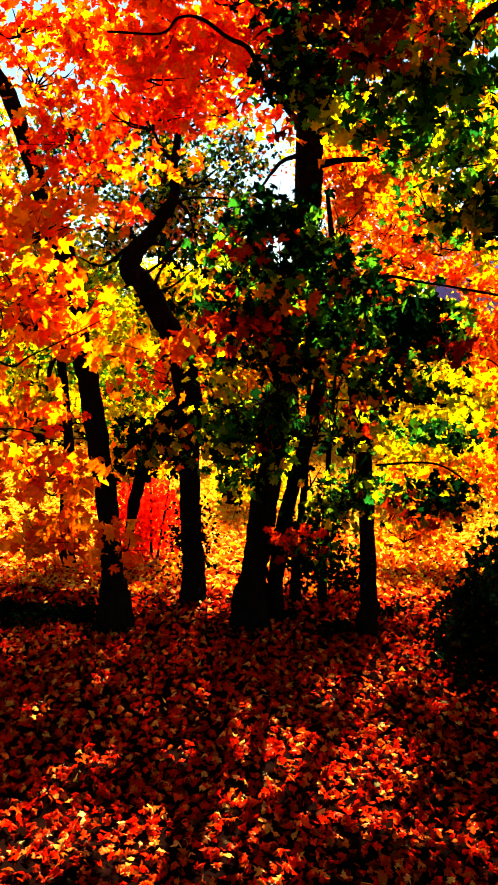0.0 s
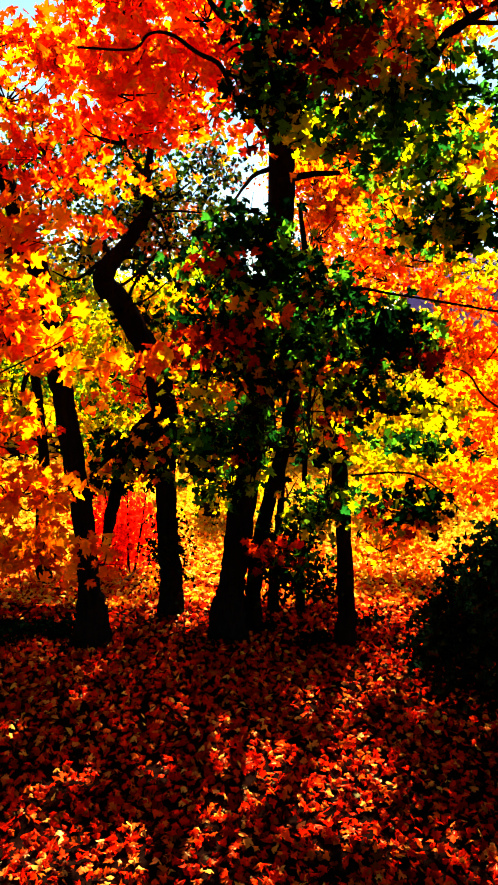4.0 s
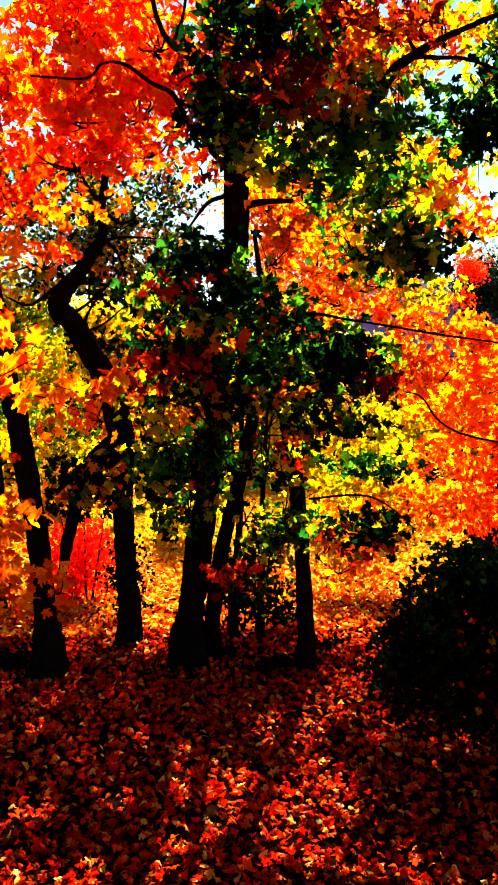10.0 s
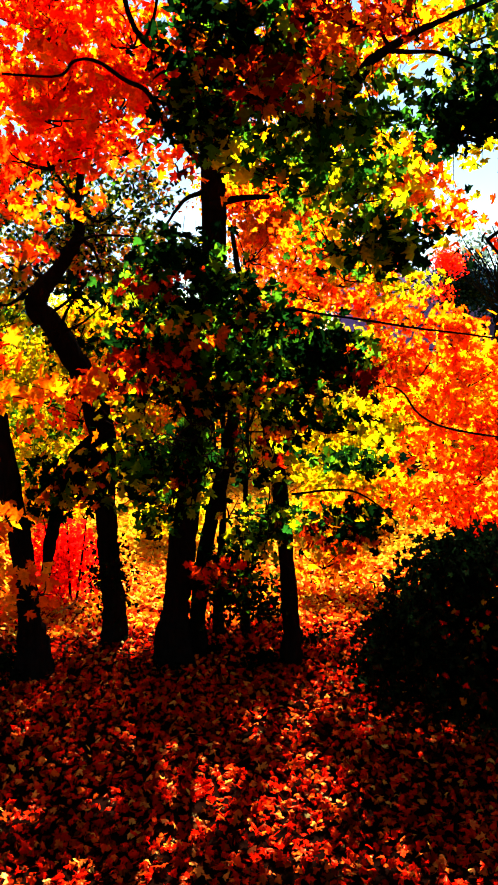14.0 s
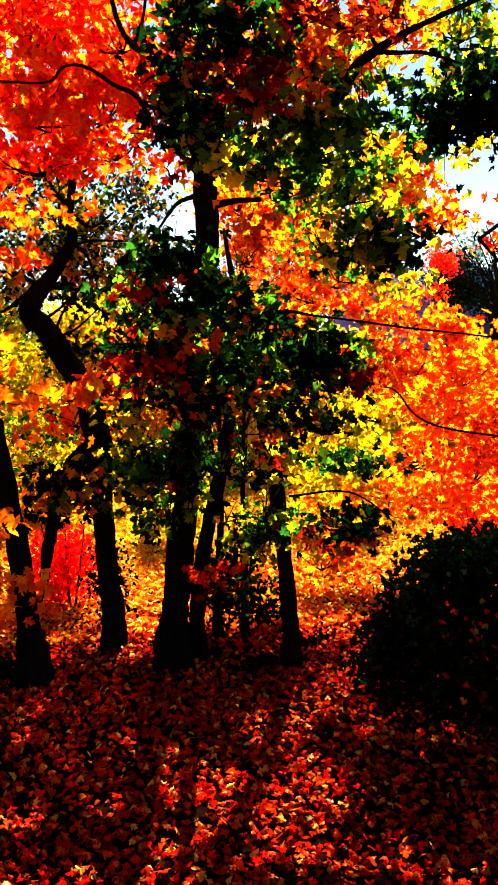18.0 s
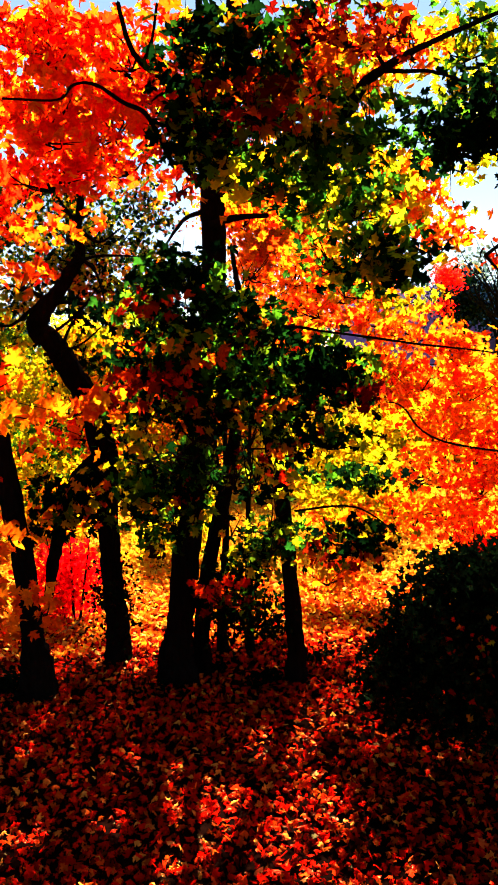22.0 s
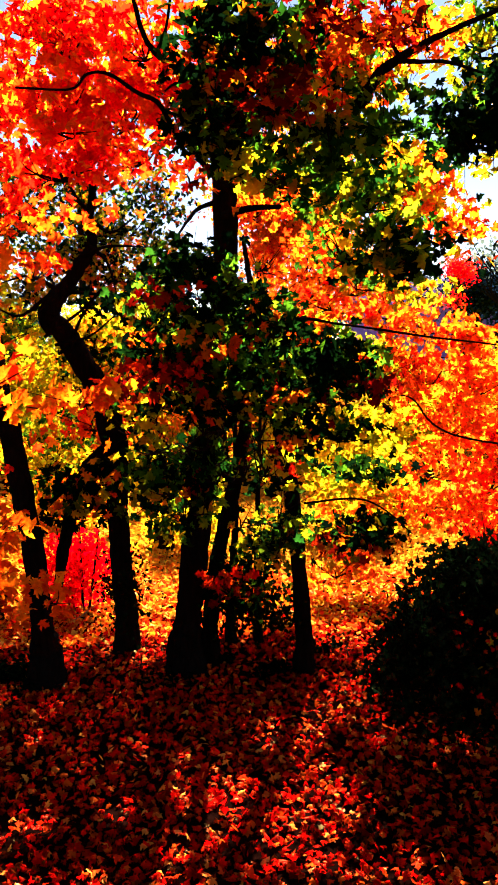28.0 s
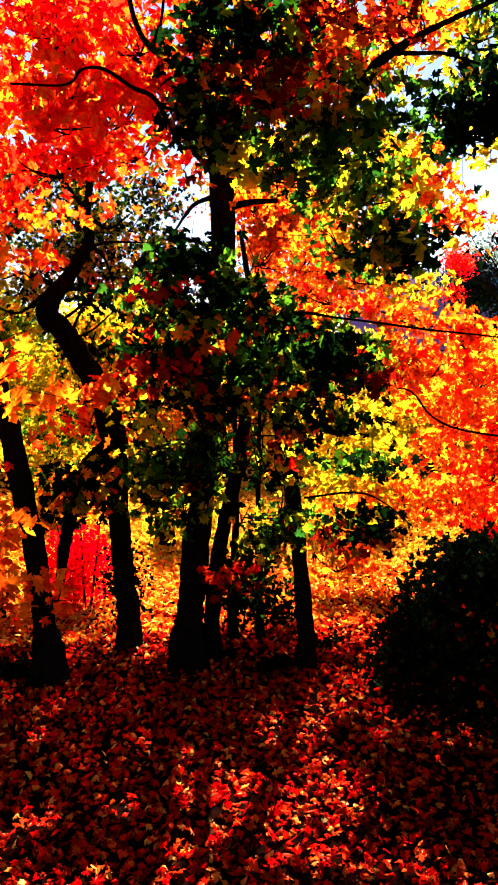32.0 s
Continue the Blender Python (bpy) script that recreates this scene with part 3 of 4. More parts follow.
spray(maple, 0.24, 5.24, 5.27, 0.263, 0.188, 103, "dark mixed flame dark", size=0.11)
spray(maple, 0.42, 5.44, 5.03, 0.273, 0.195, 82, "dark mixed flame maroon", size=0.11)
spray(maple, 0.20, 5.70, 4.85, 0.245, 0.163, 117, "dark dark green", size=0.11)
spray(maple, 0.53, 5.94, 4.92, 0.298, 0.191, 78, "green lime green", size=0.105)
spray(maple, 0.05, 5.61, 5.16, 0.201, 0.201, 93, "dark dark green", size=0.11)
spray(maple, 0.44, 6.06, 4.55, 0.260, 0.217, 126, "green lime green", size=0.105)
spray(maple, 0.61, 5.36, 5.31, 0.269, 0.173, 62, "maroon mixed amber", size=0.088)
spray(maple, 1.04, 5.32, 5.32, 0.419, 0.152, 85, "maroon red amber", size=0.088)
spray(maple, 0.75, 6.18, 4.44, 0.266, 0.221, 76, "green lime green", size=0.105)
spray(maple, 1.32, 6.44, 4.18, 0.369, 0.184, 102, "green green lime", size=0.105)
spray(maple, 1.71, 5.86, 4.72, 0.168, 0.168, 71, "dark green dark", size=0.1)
spray(maple, 0.89, 5.84, 4.88, 0.251, 0.188, 54, "green lime green", size=0.105)

spray(maple, -1.69, 8.99, 6.46, 0.708, 0.579, 520, "amber yellow flame", size=0.08)
spray(maple, -0.87, 8.99, 6.04, 0.708, 0.515, 560, "amber yellow flame", size=0.08)
spray(maple, -1.74, 8.99, 5.59, 0.643, 0.386, 144, "red flame", size=0.08)
spray(maple, 1.14, 6.31, 5.30, 0.452, 0.271, 336, "amber yellow lime", size=0.08)
spray(maple, 1.18, 6.93, 4.72, 0.447, 0.347, 201, "orange amber lime", size=0.08)
spray(maple, 1.13, 8.59, 4.27, 0.492, 0.307, 285, "orange flame", size=0.08)
spray(maple, 1.61, 8.59, 4.02, 0.492, 0.246, 240, "orange flame", size=0.08)
spray(maple, 0.72, 6.06, 5.50, 0.304, 0.217, 315, "amber orange", size=0.08)
spray(maple, 0.40, 6.89, 4.59, 0.296, 0.247, 132, "flame orange", size=0.08)
spray(maple, 2.29, 7.19, 5.96, 0.463, 0.309, 382, "lime green", size=0.08)
spray(maple, 1.44, 7.03, 4.60, 0.403, 0.252, 165, "lime amber", size=0.085)
spray(maple, 1.04, 7.03, 4.61, 0.302, 0.302, 117, "lime orange", size=0.085)
spray(maple, 2.27, 6.89, 5.25, 0.148, 0.444, 80, "lime", size=0.08)
spray(maple, 1.51, 6.03, 5.52, 0.259, 0.216, 168, "amber orange", size=0.08)
spray(maple, 2.00, 5.61, 4.91, 0.241, 0.321, 334, "dark dark evergreen", size=0.08)
spray(maple, 1.67, 5.72, 4.83, 0.205, 0.205, 244, "dark green", size=0.08)
spray(maple, 0.32, 8.80, 4.81, 0.171, 0.306, 144, "flame orange", size=0.09)
spray(maple, 0.39, 8.80, 4.21, 0.247, 0.216, 112, "orange flame amber", size=0.09)
spray(maple, 0.88, 8.80, 4.17, 0.371, 0.309, 245, "orange amber flame", size=0.085)
spray(maple, 1.32, 8.80, 4.25, 0.371, 0.279, 196, "amber lime orange", size=0.085)
spray(maple, 1.56, 7.60, 5.05, 0.290, 0.290, 130, "green lime amber", size=0.1)
spray(maple, 1.88, 7.60, 4.97, 0.265, 0.344, 171, "amber yellow orange", size=0.1)
spray(maple, 1.80, 7.60, 4.61, 0.372, 0.319, 265, "amber orange lime", size=0.1)
spray(maple, 2.07, 7.70, 4.50, 0.189, 0.325, 94, "amber orange lime", size=0.1)
spray(maple, 2.20, 7.70, 4.31, 0.217, 0.076, 14, "flame orange", size=0.1)
spray(maple, 1.54, 8.00, 3.87, 0.396, 0.125, 94, "yellow amber lime", size=0.09)
spray(maple, 2.00, 8.00, 3.86, 0.227, 0.102, 34, "lime amber", size=0.09)
spray(maple, -0.21, 6.40, 5.32, 0.174, 0.174, 41, "amber yellow orange", size=0.1)
spray(maple, 0.01, 6.30, 5.24, 0.103, 0.172, 15, "amber lime dark", size=0.1)
spray(maple, 1.06, 7.60, 5.04, 0.316, 0.210, 68, "orange green lime", size=0.1)
spray(maple, 0.65, 7.60, 5.70, 0.208, 0.208, 44, "orange amber", size=0.1)
spray(maple, -0.11, 6.40, 5.00, 0.088, 0.175, 18, "dark amber", size=0.1)
spray(maple, -0.27, 6.60, 4.65, 0.137, 0.109, 15, "red maroon flame", size=0.1)
spray(maple, 1.52, 6.60, 4.05, 0.326, 0.186, 68, "dark green lime dark", size=0.11)
spray(maple, 1.10, 6.60, 3.95, 0.233, 0.112, 22, "dark green lime", size=0.11)
spray(maple, 2.33, 7.60, 5.67, 0.262, 0.210, 58, "lime", size=0.09)
spray(maple, 2.50, 7.60, 5.04, 0.148, 0.212, 53, "lime yellow", size=0.09)
spray(maple, 0.79, 13.00, 5.12, 0.408, 0.454, 394, "flame orange", size=0.11)
spray(maple, 0.54, 13.00, 5.61, 0.316, 0.451, 303, "flame red", size=0.11)
spray(maple, 1.21, 13.00, 5.37, 0.408, 0.544, 409, "orange amber flame", size=0.11)
spray(maple, 0.64, 13.00, 4.68, 0.364, 0.364, 245, "orange flame", size=0.11)
spray(maple, 1.36, 13.00, 4.18, 0.505, 0.239, 256, "orange flame amber", size=0.11)
spray(maple, 1.83, 8.30, 3.80, 0.353, 0.118, 87, "amber orange lime", size=0.095)
spray(maple, 1.36, 8.30, 3.84, 0.294, 0.117, 59, "orange amber", size=0.095)
spray(maple, 1.57, 13.00, 5.10, 0.364, 0.364, 225, "orange amber lime", size=0.11)
spray(maple, 0.64, 6.20, 5.12, 0.128, 0.170, 18, "green lime", size=0.1)
spray(maple, 1.01, 6.30, 4.56, 0.219, 0.219, 26, "green lime dark", size=0.105)

maple = tree("slender_maple", "slender black maple trunk with low green leaf sprays", 0.72, 7.60, -0.01)
stem("trunk", maple, [(0.71, 7.60, 0.08, 0.092), (0.69, 7.60, 0.67, 0.087), (0.65, 7.60, 1.42, 0.082), (0.59, 7.60, 1.98, 0.076), (0.51, 7.60, 2.47, 0.076), (0.44, 7.60, 2.85, 0.071), (0.33, 7.50, 3.37, 0.048), (0.23, 7.50, 3.88, 0.027), (0.17, 7.50, 4.28, 0.016)], rooted=True)
stem("limb", maple, [(0.51, 7.39, 3.31, 0.016), (0.55, 6.29, 3.47, 0.014), (0.79, 5.39, 3.40, 0.009), (1.08, 5.29, 3.35, 0.008), (1.39, 5.29, 3.30, 0.008), (1.81, 5.39, 3.25, 0.006), (2.32, 5.59, 3.18, 0.005)], 7)
stem("limb", maple, [(0.71, 7.39, 1.78, 0.013), (1.13, 6.99, 1.89, 0.010), (1.35, 6.79, 1.83, 0.007), (1.56, 6.59, 1.65, 0.005)], 6)
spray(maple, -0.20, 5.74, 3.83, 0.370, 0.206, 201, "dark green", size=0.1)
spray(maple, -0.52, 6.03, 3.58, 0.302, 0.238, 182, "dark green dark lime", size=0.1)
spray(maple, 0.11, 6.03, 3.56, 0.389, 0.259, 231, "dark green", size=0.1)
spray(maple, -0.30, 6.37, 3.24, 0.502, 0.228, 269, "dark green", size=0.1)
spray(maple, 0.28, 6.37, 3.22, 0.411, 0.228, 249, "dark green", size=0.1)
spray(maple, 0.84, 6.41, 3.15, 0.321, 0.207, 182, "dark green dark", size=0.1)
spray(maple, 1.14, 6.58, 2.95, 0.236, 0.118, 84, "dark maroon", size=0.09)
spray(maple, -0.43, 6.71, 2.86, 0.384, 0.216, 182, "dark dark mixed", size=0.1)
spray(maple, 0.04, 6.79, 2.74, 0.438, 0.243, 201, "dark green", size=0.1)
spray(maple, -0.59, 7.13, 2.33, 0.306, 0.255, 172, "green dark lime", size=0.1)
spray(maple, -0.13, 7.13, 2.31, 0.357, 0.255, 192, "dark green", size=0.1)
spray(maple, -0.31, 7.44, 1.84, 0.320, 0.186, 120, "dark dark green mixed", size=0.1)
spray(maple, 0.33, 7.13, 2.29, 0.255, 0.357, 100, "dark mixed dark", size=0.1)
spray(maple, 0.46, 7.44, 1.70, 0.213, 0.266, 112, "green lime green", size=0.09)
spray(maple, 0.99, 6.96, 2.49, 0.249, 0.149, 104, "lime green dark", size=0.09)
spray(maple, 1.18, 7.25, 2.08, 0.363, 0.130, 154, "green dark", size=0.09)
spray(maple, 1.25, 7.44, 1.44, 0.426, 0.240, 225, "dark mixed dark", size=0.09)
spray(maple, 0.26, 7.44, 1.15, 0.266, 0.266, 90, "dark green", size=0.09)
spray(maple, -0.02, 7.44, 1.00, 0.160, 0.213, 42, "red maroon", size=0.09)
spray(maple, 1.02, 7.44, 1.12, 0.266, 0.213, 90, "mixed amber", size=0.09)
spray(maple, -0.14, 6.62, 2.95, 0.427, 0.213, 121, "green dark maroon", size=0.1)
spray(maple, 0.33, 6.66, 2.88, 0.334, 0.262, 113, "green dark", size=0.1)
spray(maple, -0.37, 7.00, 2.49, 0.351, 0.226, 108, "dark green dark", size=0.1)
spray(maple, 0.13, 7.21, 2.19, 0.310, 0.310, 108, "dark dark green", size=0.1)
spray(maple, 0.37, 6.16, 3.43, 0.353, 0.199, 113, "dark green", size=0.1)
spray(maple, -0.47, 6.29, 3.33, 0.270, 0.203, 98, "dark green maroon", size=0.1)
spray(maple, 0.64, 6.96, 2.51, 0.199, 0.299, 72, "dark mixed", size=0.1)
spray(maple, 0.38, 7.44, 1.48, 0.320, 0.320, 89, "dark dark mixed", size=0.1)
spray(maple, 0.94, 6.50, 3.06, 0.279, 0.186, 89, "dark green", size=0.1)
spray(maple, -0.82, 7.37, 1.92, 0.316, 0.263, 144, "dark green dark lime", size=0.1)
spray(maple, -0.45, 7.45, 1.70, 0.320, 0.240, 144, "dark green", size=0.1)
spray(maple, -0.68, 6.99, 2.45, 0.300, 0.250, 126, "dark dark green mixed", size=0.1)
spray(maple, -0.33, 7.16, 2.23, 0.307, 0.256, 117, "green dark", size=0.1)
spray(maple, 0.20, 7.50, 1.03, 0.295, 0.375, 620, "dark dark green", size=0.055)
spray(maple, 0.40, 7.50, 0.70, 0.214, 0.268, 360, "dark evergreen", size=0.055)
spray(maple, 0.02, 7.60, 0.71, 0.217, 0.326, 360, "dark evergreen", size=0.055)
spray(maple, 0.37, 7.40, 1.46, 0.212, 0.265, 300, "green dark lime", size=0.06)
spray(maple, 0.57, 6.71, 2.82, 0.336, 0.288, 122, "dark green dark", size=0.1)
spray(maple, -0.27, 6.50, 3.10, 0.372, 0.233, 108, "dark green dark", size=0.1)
spray(maple, -0.45, 6.16, 3.11, 0.154, 0.110, 18, "red maroon", size=0.09)
spray(maple, -0.11, 6.00, 3.27, 0.129, 0.086, 7, "amber", size=0.09)
spray(maple, -0.32, 5.64, 3.63, 0.162, 0.101, 10, "red maroon", size=0.09)
spray(maple, 0.36, 6.36, 2.85, 0.182, 0.182, 27, "lime amber", size=0.09)
spray(maple, 0.47, 6.88, 2.17, 0.148, 0.197, 13, "green lime", size=0.09)
spray(maple, -0.25, 7.16, 1.79, 0.205, 0.103, 16, "green lime", size=0.09)
spray(maple, 0.53, 7.24, 1.63, 0.207, 0.156, 38, "green lime", size=0.09)
spray(maple, -0.58, 6.60, 2.59, 0.165, 0.142, 38, "lime green", size=0.09)
spray(maple, 1.34, 10.20, 2.18, 0.516, 0.331, 289, "lime yellow lime", size=0.09)
spray(maple, 1.96, 10.40, 1.68, 0.681, 0.378, 437, "lime yellow lime", size=0.09)
spray(maple, 1.68, 10.60, 1.20, 0.697, 0.271, 400, "yellow amber lime", size=0.09)
spray(maple, 2.34, 10.40, 1.21, 0.533, 0.343, 426, "amber yellow", size=0.09)
spray(maple, 2.19, 10.40, 2.25, 0.451, 0.226, 172, "lime yellow lime", size=0.09)
spray(maple, 0.59, 10.20, 2.02, 0.368, 0.589, 367, "lime yellow mixed", size=0.09)
spray(maple, 1.47, 9.80, 0.55, 0.361, 0.289, 99, "amber orange flame", size=0.085)
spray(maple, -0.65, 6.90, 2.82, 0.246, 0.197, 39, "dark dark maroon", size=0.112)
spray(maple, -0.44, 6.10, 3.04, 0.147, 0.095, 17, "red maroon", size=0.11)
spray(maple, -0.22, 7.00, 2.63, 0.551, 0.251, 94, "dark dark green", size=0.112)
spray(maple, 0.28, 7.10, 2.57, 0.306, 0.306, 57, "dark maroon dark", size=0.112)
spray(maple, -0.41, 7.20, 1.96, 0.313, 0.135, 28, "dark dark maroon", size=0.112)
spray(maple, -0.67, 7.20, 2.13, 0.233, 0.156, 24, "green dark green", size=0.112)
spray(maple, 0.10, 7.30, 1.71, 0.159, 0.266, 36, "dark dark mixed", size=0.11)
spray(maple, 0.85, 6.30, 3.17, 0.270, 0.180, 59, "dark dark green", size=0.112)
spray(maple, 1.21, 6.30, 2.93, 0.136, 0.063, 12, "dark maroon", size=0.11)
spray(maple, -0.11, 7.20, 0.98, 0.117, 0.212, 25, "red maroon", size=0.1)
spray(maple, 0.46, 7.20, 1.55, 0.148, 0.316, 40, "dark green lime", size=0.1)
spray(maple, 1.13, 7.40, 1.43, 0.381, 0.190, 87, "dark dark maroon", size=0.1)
# small bright leaves added as specks of light in the dark crown
spray(maple, -0.19, 6.50, 3.11, 0.416, 0.323, 75, "lime amber yellow red", size=0.07)
spray(maple, 0.13, 6.80, 2.80, 0.438, 0.341, 83, "lime yellow amber", size=0.07)
spray(maple, -0.59, 6.70, 2.69, 0.287, 0.287, 57, "yellow lime red", size=0.07)
spray(maple, 0.10, 6.00, 3.45, 0.382, 0.212, 39, "amber lime flame", size=0.07)
spray(maple, 0.27, 7.00, 2.28, 0.303, 0.354, 60, "yellow amber red", size=0.07)
spray(maple, -0.44, 6.30, 3.30, 0.267, 0.223, 33, "amber red lime", size=0.07)
spray(maple, -0.55, 7.00, 2.10, 0.303, 0.253, 42, "yellow lime amber", size=0.07)

maple = tree("thin_sapling", "thin dark sapling stem among the trunks", -0.02, 8.44, 0.00, "saplings")
stem("trunk", maple, [(-0.02, 8.44, 0.07, 0.054), (-0.00, 8.44, 0.69, 0.048), (0.05, 8.44, 1.39, 0.036), (0.07, 8.44, 2.32, 0.024), (0.07, 8.44, 3.15, 0.012)], 8, rooted=True)
maple = tree("thin_sapling", "thin dark sapling stem among the trunks", 0.29, 8.48, -0.00, "saplings")
stem("trunk", maple, [(0.28, 8.48, 0.06, 0.042), (0.28, 8.48, 0.69, 0.036), (0.29, 8.48, 1.39, 0.030), (0.33, 8.48, 2.32, 0.018), (0.37, 8.48, 2.92, 0.012)], 8, rooted=True)
maple = tree("thin_sapling", "thin dark sapling trunk wound with leaves", -2.88, 9.30, -0.01, "saplings")
stem("trunk", maple, [(-2.88, 9.30, 0.03, 0.086), (-2.88, 9.30, 0.76, 0.073), (-2.83, 9.30, 1.46, 0.066), (-2.88, 9.30, 2.49, 0.053), (-2.92, 9.30, 3.81, 0.027)], 9, rooted=True)

# the maple whose orange boughs hang in beside the viewer, its trunk further left
maple = tree("overhanging_maple", "maple with low boughs of bright orange leaves", -3.6, 5.2, 0.0)
stem("trunk", maple, [(-3.6, 5.2, 0.3, 0.19), (-3.6, 5.2, 1.6, 0.16), (-3.5, 5.1, 3.2, 0.13), (-3.4, 5.0, 6.0, 0.08)], rooted=True)
stem("bough", maple, [(-3.58, 5.2, 2.2, 0.035), (-2.56, 5.00, 2.16, 0.014), (-1.89, 4.80, 2.44, 0.007), (-1.40, 4.60, 2.38, 0.003)], 8)
stem("bough", maple, [(-3.55, 5.15, 2.9, 0.035), (-2.50, 5.00, 3.27, 0.014), (-1.88, 4.80, 2.86, 0.008), (-1.63, 4.70, 2.92, 0.005), (-1.15, 4.60, 3.15, 0.003)], 8)
stem("bough", maple, [(-3.5, 5.1, 3.4, 0.035), (-2.48, 5.00, 3.69, 0.014), (-1.85, 4.80, 3.68, 0.007), (-1.40, 4.70, 3.74, 0.003)], 8)
spray(maple, -1.55, 4.43, 3.70, 0.348, 0.222, 132, "orange flame amber", size=0.106)
spray(maple, -1.74, 4.84, 3.35, 0.277, 0.173, 101, "orange flame amber", size=0.106)
spray(maple, -1.54, 5.10, 3.09, 0.310, 0.146, 95, "orange flame amber", size=0.106)
spray(maple, -1.74, 5.05, 3.14, 0.289, 0.181, 114, "orange flame amber", size=0.106)
spray(maple, -1.23, 5.28, 2.89, 0.208, 0.083, 33, "orange amber", size=0.106)
spray(maple, -0.90, 5.26, 2.92, 0.150, 0.053, 13, "flame orange", size=0.106)
spray(maple, -2.03, 5.59, 2.48, 0.360, 0.240, 142, "orange flame amber", size=0.106)
spray(maple, -2.09, 5.96, 1.94, 0.384, 0.256, 189, "orange flame amber", size=0.106)
spray(maple, -1.82, 6.03, 1.85, 0.216, 0.216, 67, "orange", size=0.106)
spray(maple, -2.24, 6.34, 1.33, 0.408, 0.249, 172, "orange flame amber", size=0.106)
spray(maple, -1.87, 6.32, 1.37, 0.316, 0.203, 88, "orange amber", size=0.106)
spray(maple, -1.46, 6.42, 1.21, 0.184, 0.092, 19, "orange", size=0.106)
spray(maple, -2.34, 5.35, 2.78, 0.268, 0.956, 189, "orange flame", size=0.106)

# the maple on the other side, with an orange crown low over the dark shrub
maple = tree("amber_maple", "maple with a low crown of bright orange leaves", 4.3, 7.4, 0.0)
stem("trunk", maple, [(4.3, 7.4, 0.3, 0.17), (4.25, 7.3, 1.8, 0.14), (4.2, 7.2, 3.4, 0.11), (4.2, 7.1, 6.4, 0.07)], rooted=True)
stem("bough", maple, [(4.26, 7.3, 1.6, 0.06), (3.2, 6.9, 2.2, 0.014), (1.82, 6.29, 2.53, 0.009), (1.45, 6.09, 2.83, 0.007), (1.30, 5.99, 2.88, 0.004)], 8)
stem("bough", maple, [(4.22, 7.2, 3.6, 0.05), (3.6, 6.9, 4.2, 0.03), (2.68, 6.39, 4.36, 0.023), (2.42, 6.39, 4.17, 0.018), (2.16, 6.29, 4.00, 0.014)], 8)
stem("bough", maple, [(2.16, 6.29, 4.00, 0.014), (2.33, 6.29, 3.82, 0.009), (2.60, 6.29, 3.59, 0.007)], 6)
spray(maple, 0.71, 7.70, 3.44, 0.219, 0.137, 61, "flame orange", size=0.1)
spray(maple, 1.02, 7.70, 3.67, 0.327, 0.120, 67, "flame red orange", size=0.1)
spray(maple, 1.87, 9.80, 3.71, 0.487, 0.195, 130, "flame orange red", size=0.112)
spray(maple, 2.43, 9.80, 3.52, 0.525, 0.252, 180, "flame orange amber", size=0.112)
spray(maple, 2.93, 9.80, 3.30, 0.457, 0.281, 211, "orange flame amber", size=0.112)
spray(maple, 2.05, 10.00, 3.18, 0.322, 0.258, 136, "flame orange amber", size=0.112)
spray(maple, 2.57, 9.80, 2.96, 0.529, 0.352, 255, "orange flame amber", size=0.112)
spray(maple, 3.14, 9.80, 2.80, 0.495, 0.389, 264, "orange flame amber", size=0.112)
spray(maple, 2.24, 9.90, 2.61, 0.286, 0.214, 83, "orange amber", size=0.112)
spray(maple, 2.79, 9.80, 2.31, 0.533, 0.356, 259, "orange flame amber", size=0.112)
spray(maple, 3.36, 9.80, 2.19, 0.464, 0.428, 272, "orange flame", size=0.112)
spray(maple, 2.71, 9.80, 1.74, 0.465, 0.322, 205, "orange amber flame", size=0.112)
spray(maple, 3.26, 9.70, 1.59, 0.534, 0.391, 286, "orange flame red", size=0.112)
spray(maple, 3.83, 9.70, 2.07, 0.425, 0.993, 636, "orange flame amber", size=0.112)
spray(maple, 2.83, 9.70, 1.25, 0.464, 0.250, 158, "orange amber", size=0.112)
spray(maple, 3.30, 9.60, 1.07, 0.496, 0.284, 212, "flame red orange", size=0.112)
spray(maple, 2.48, 9.90, 1.15, 0.327, 0.291, 91, "amber orange", size=0.112)
spray(maple, 3.34, 9.30, 0.81, 0.483, 0.179, 106, "red flame maroon", size=0.112)
spray(maple, 4.01, 9.80, 2.91, 0.425, 0.638, 334, "orange flame", size=0.112)
spray(maple, 2.39, 6.59, 4.08, 0.189, 0.236, 8, "flame", size=0.078)
spray(maple, 2.06, 6.59, 4.25, 0.165, 0.071, 16, "flame amber", size=0.078)
spray(maple, 2.20, 6.19, 5.08, 0.266, 0.355, 272, "dark dark evergreen", size=0.078)
spray(maple, 2.42, 6.19, 4.54, 0.177, 0.355, 38, "dark amber", size=0.078)
spray(maple, 2.29, 7.19, 5.91, 0.412, 0.309, 57, "lime green", size=0.078)

# ---- the dark shrub ----
shrub = tree("dark_shrub", "dense black-green evergreen shrub on the leaf litter", 2.12, 6.19, 0.00, category="shrub")
for i, (dx, dy, dz) in enumerate([(0.1, 0.1, 0.7), (0.4, 0.2, 1.0), (-0.25, 0.0, 0.5), (0.75, 0.15, 0.9)]):
    x, y = shrub.location[:2]
    stem("stem", shrub, [(x + 0.2, y + 0.1, 0.0, 0.025), (x + 0.2 + 0.5 * dx, y + 0.1 + dy, 0.4 * dz, 0.018), (x + dx, y + dy, dz, 0.01)], 7)
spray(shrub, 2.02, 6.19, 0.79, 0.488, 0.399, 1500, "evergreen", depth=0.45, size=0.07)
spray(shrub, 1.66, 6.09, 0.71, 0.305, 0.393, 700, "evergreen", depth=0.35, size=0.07)
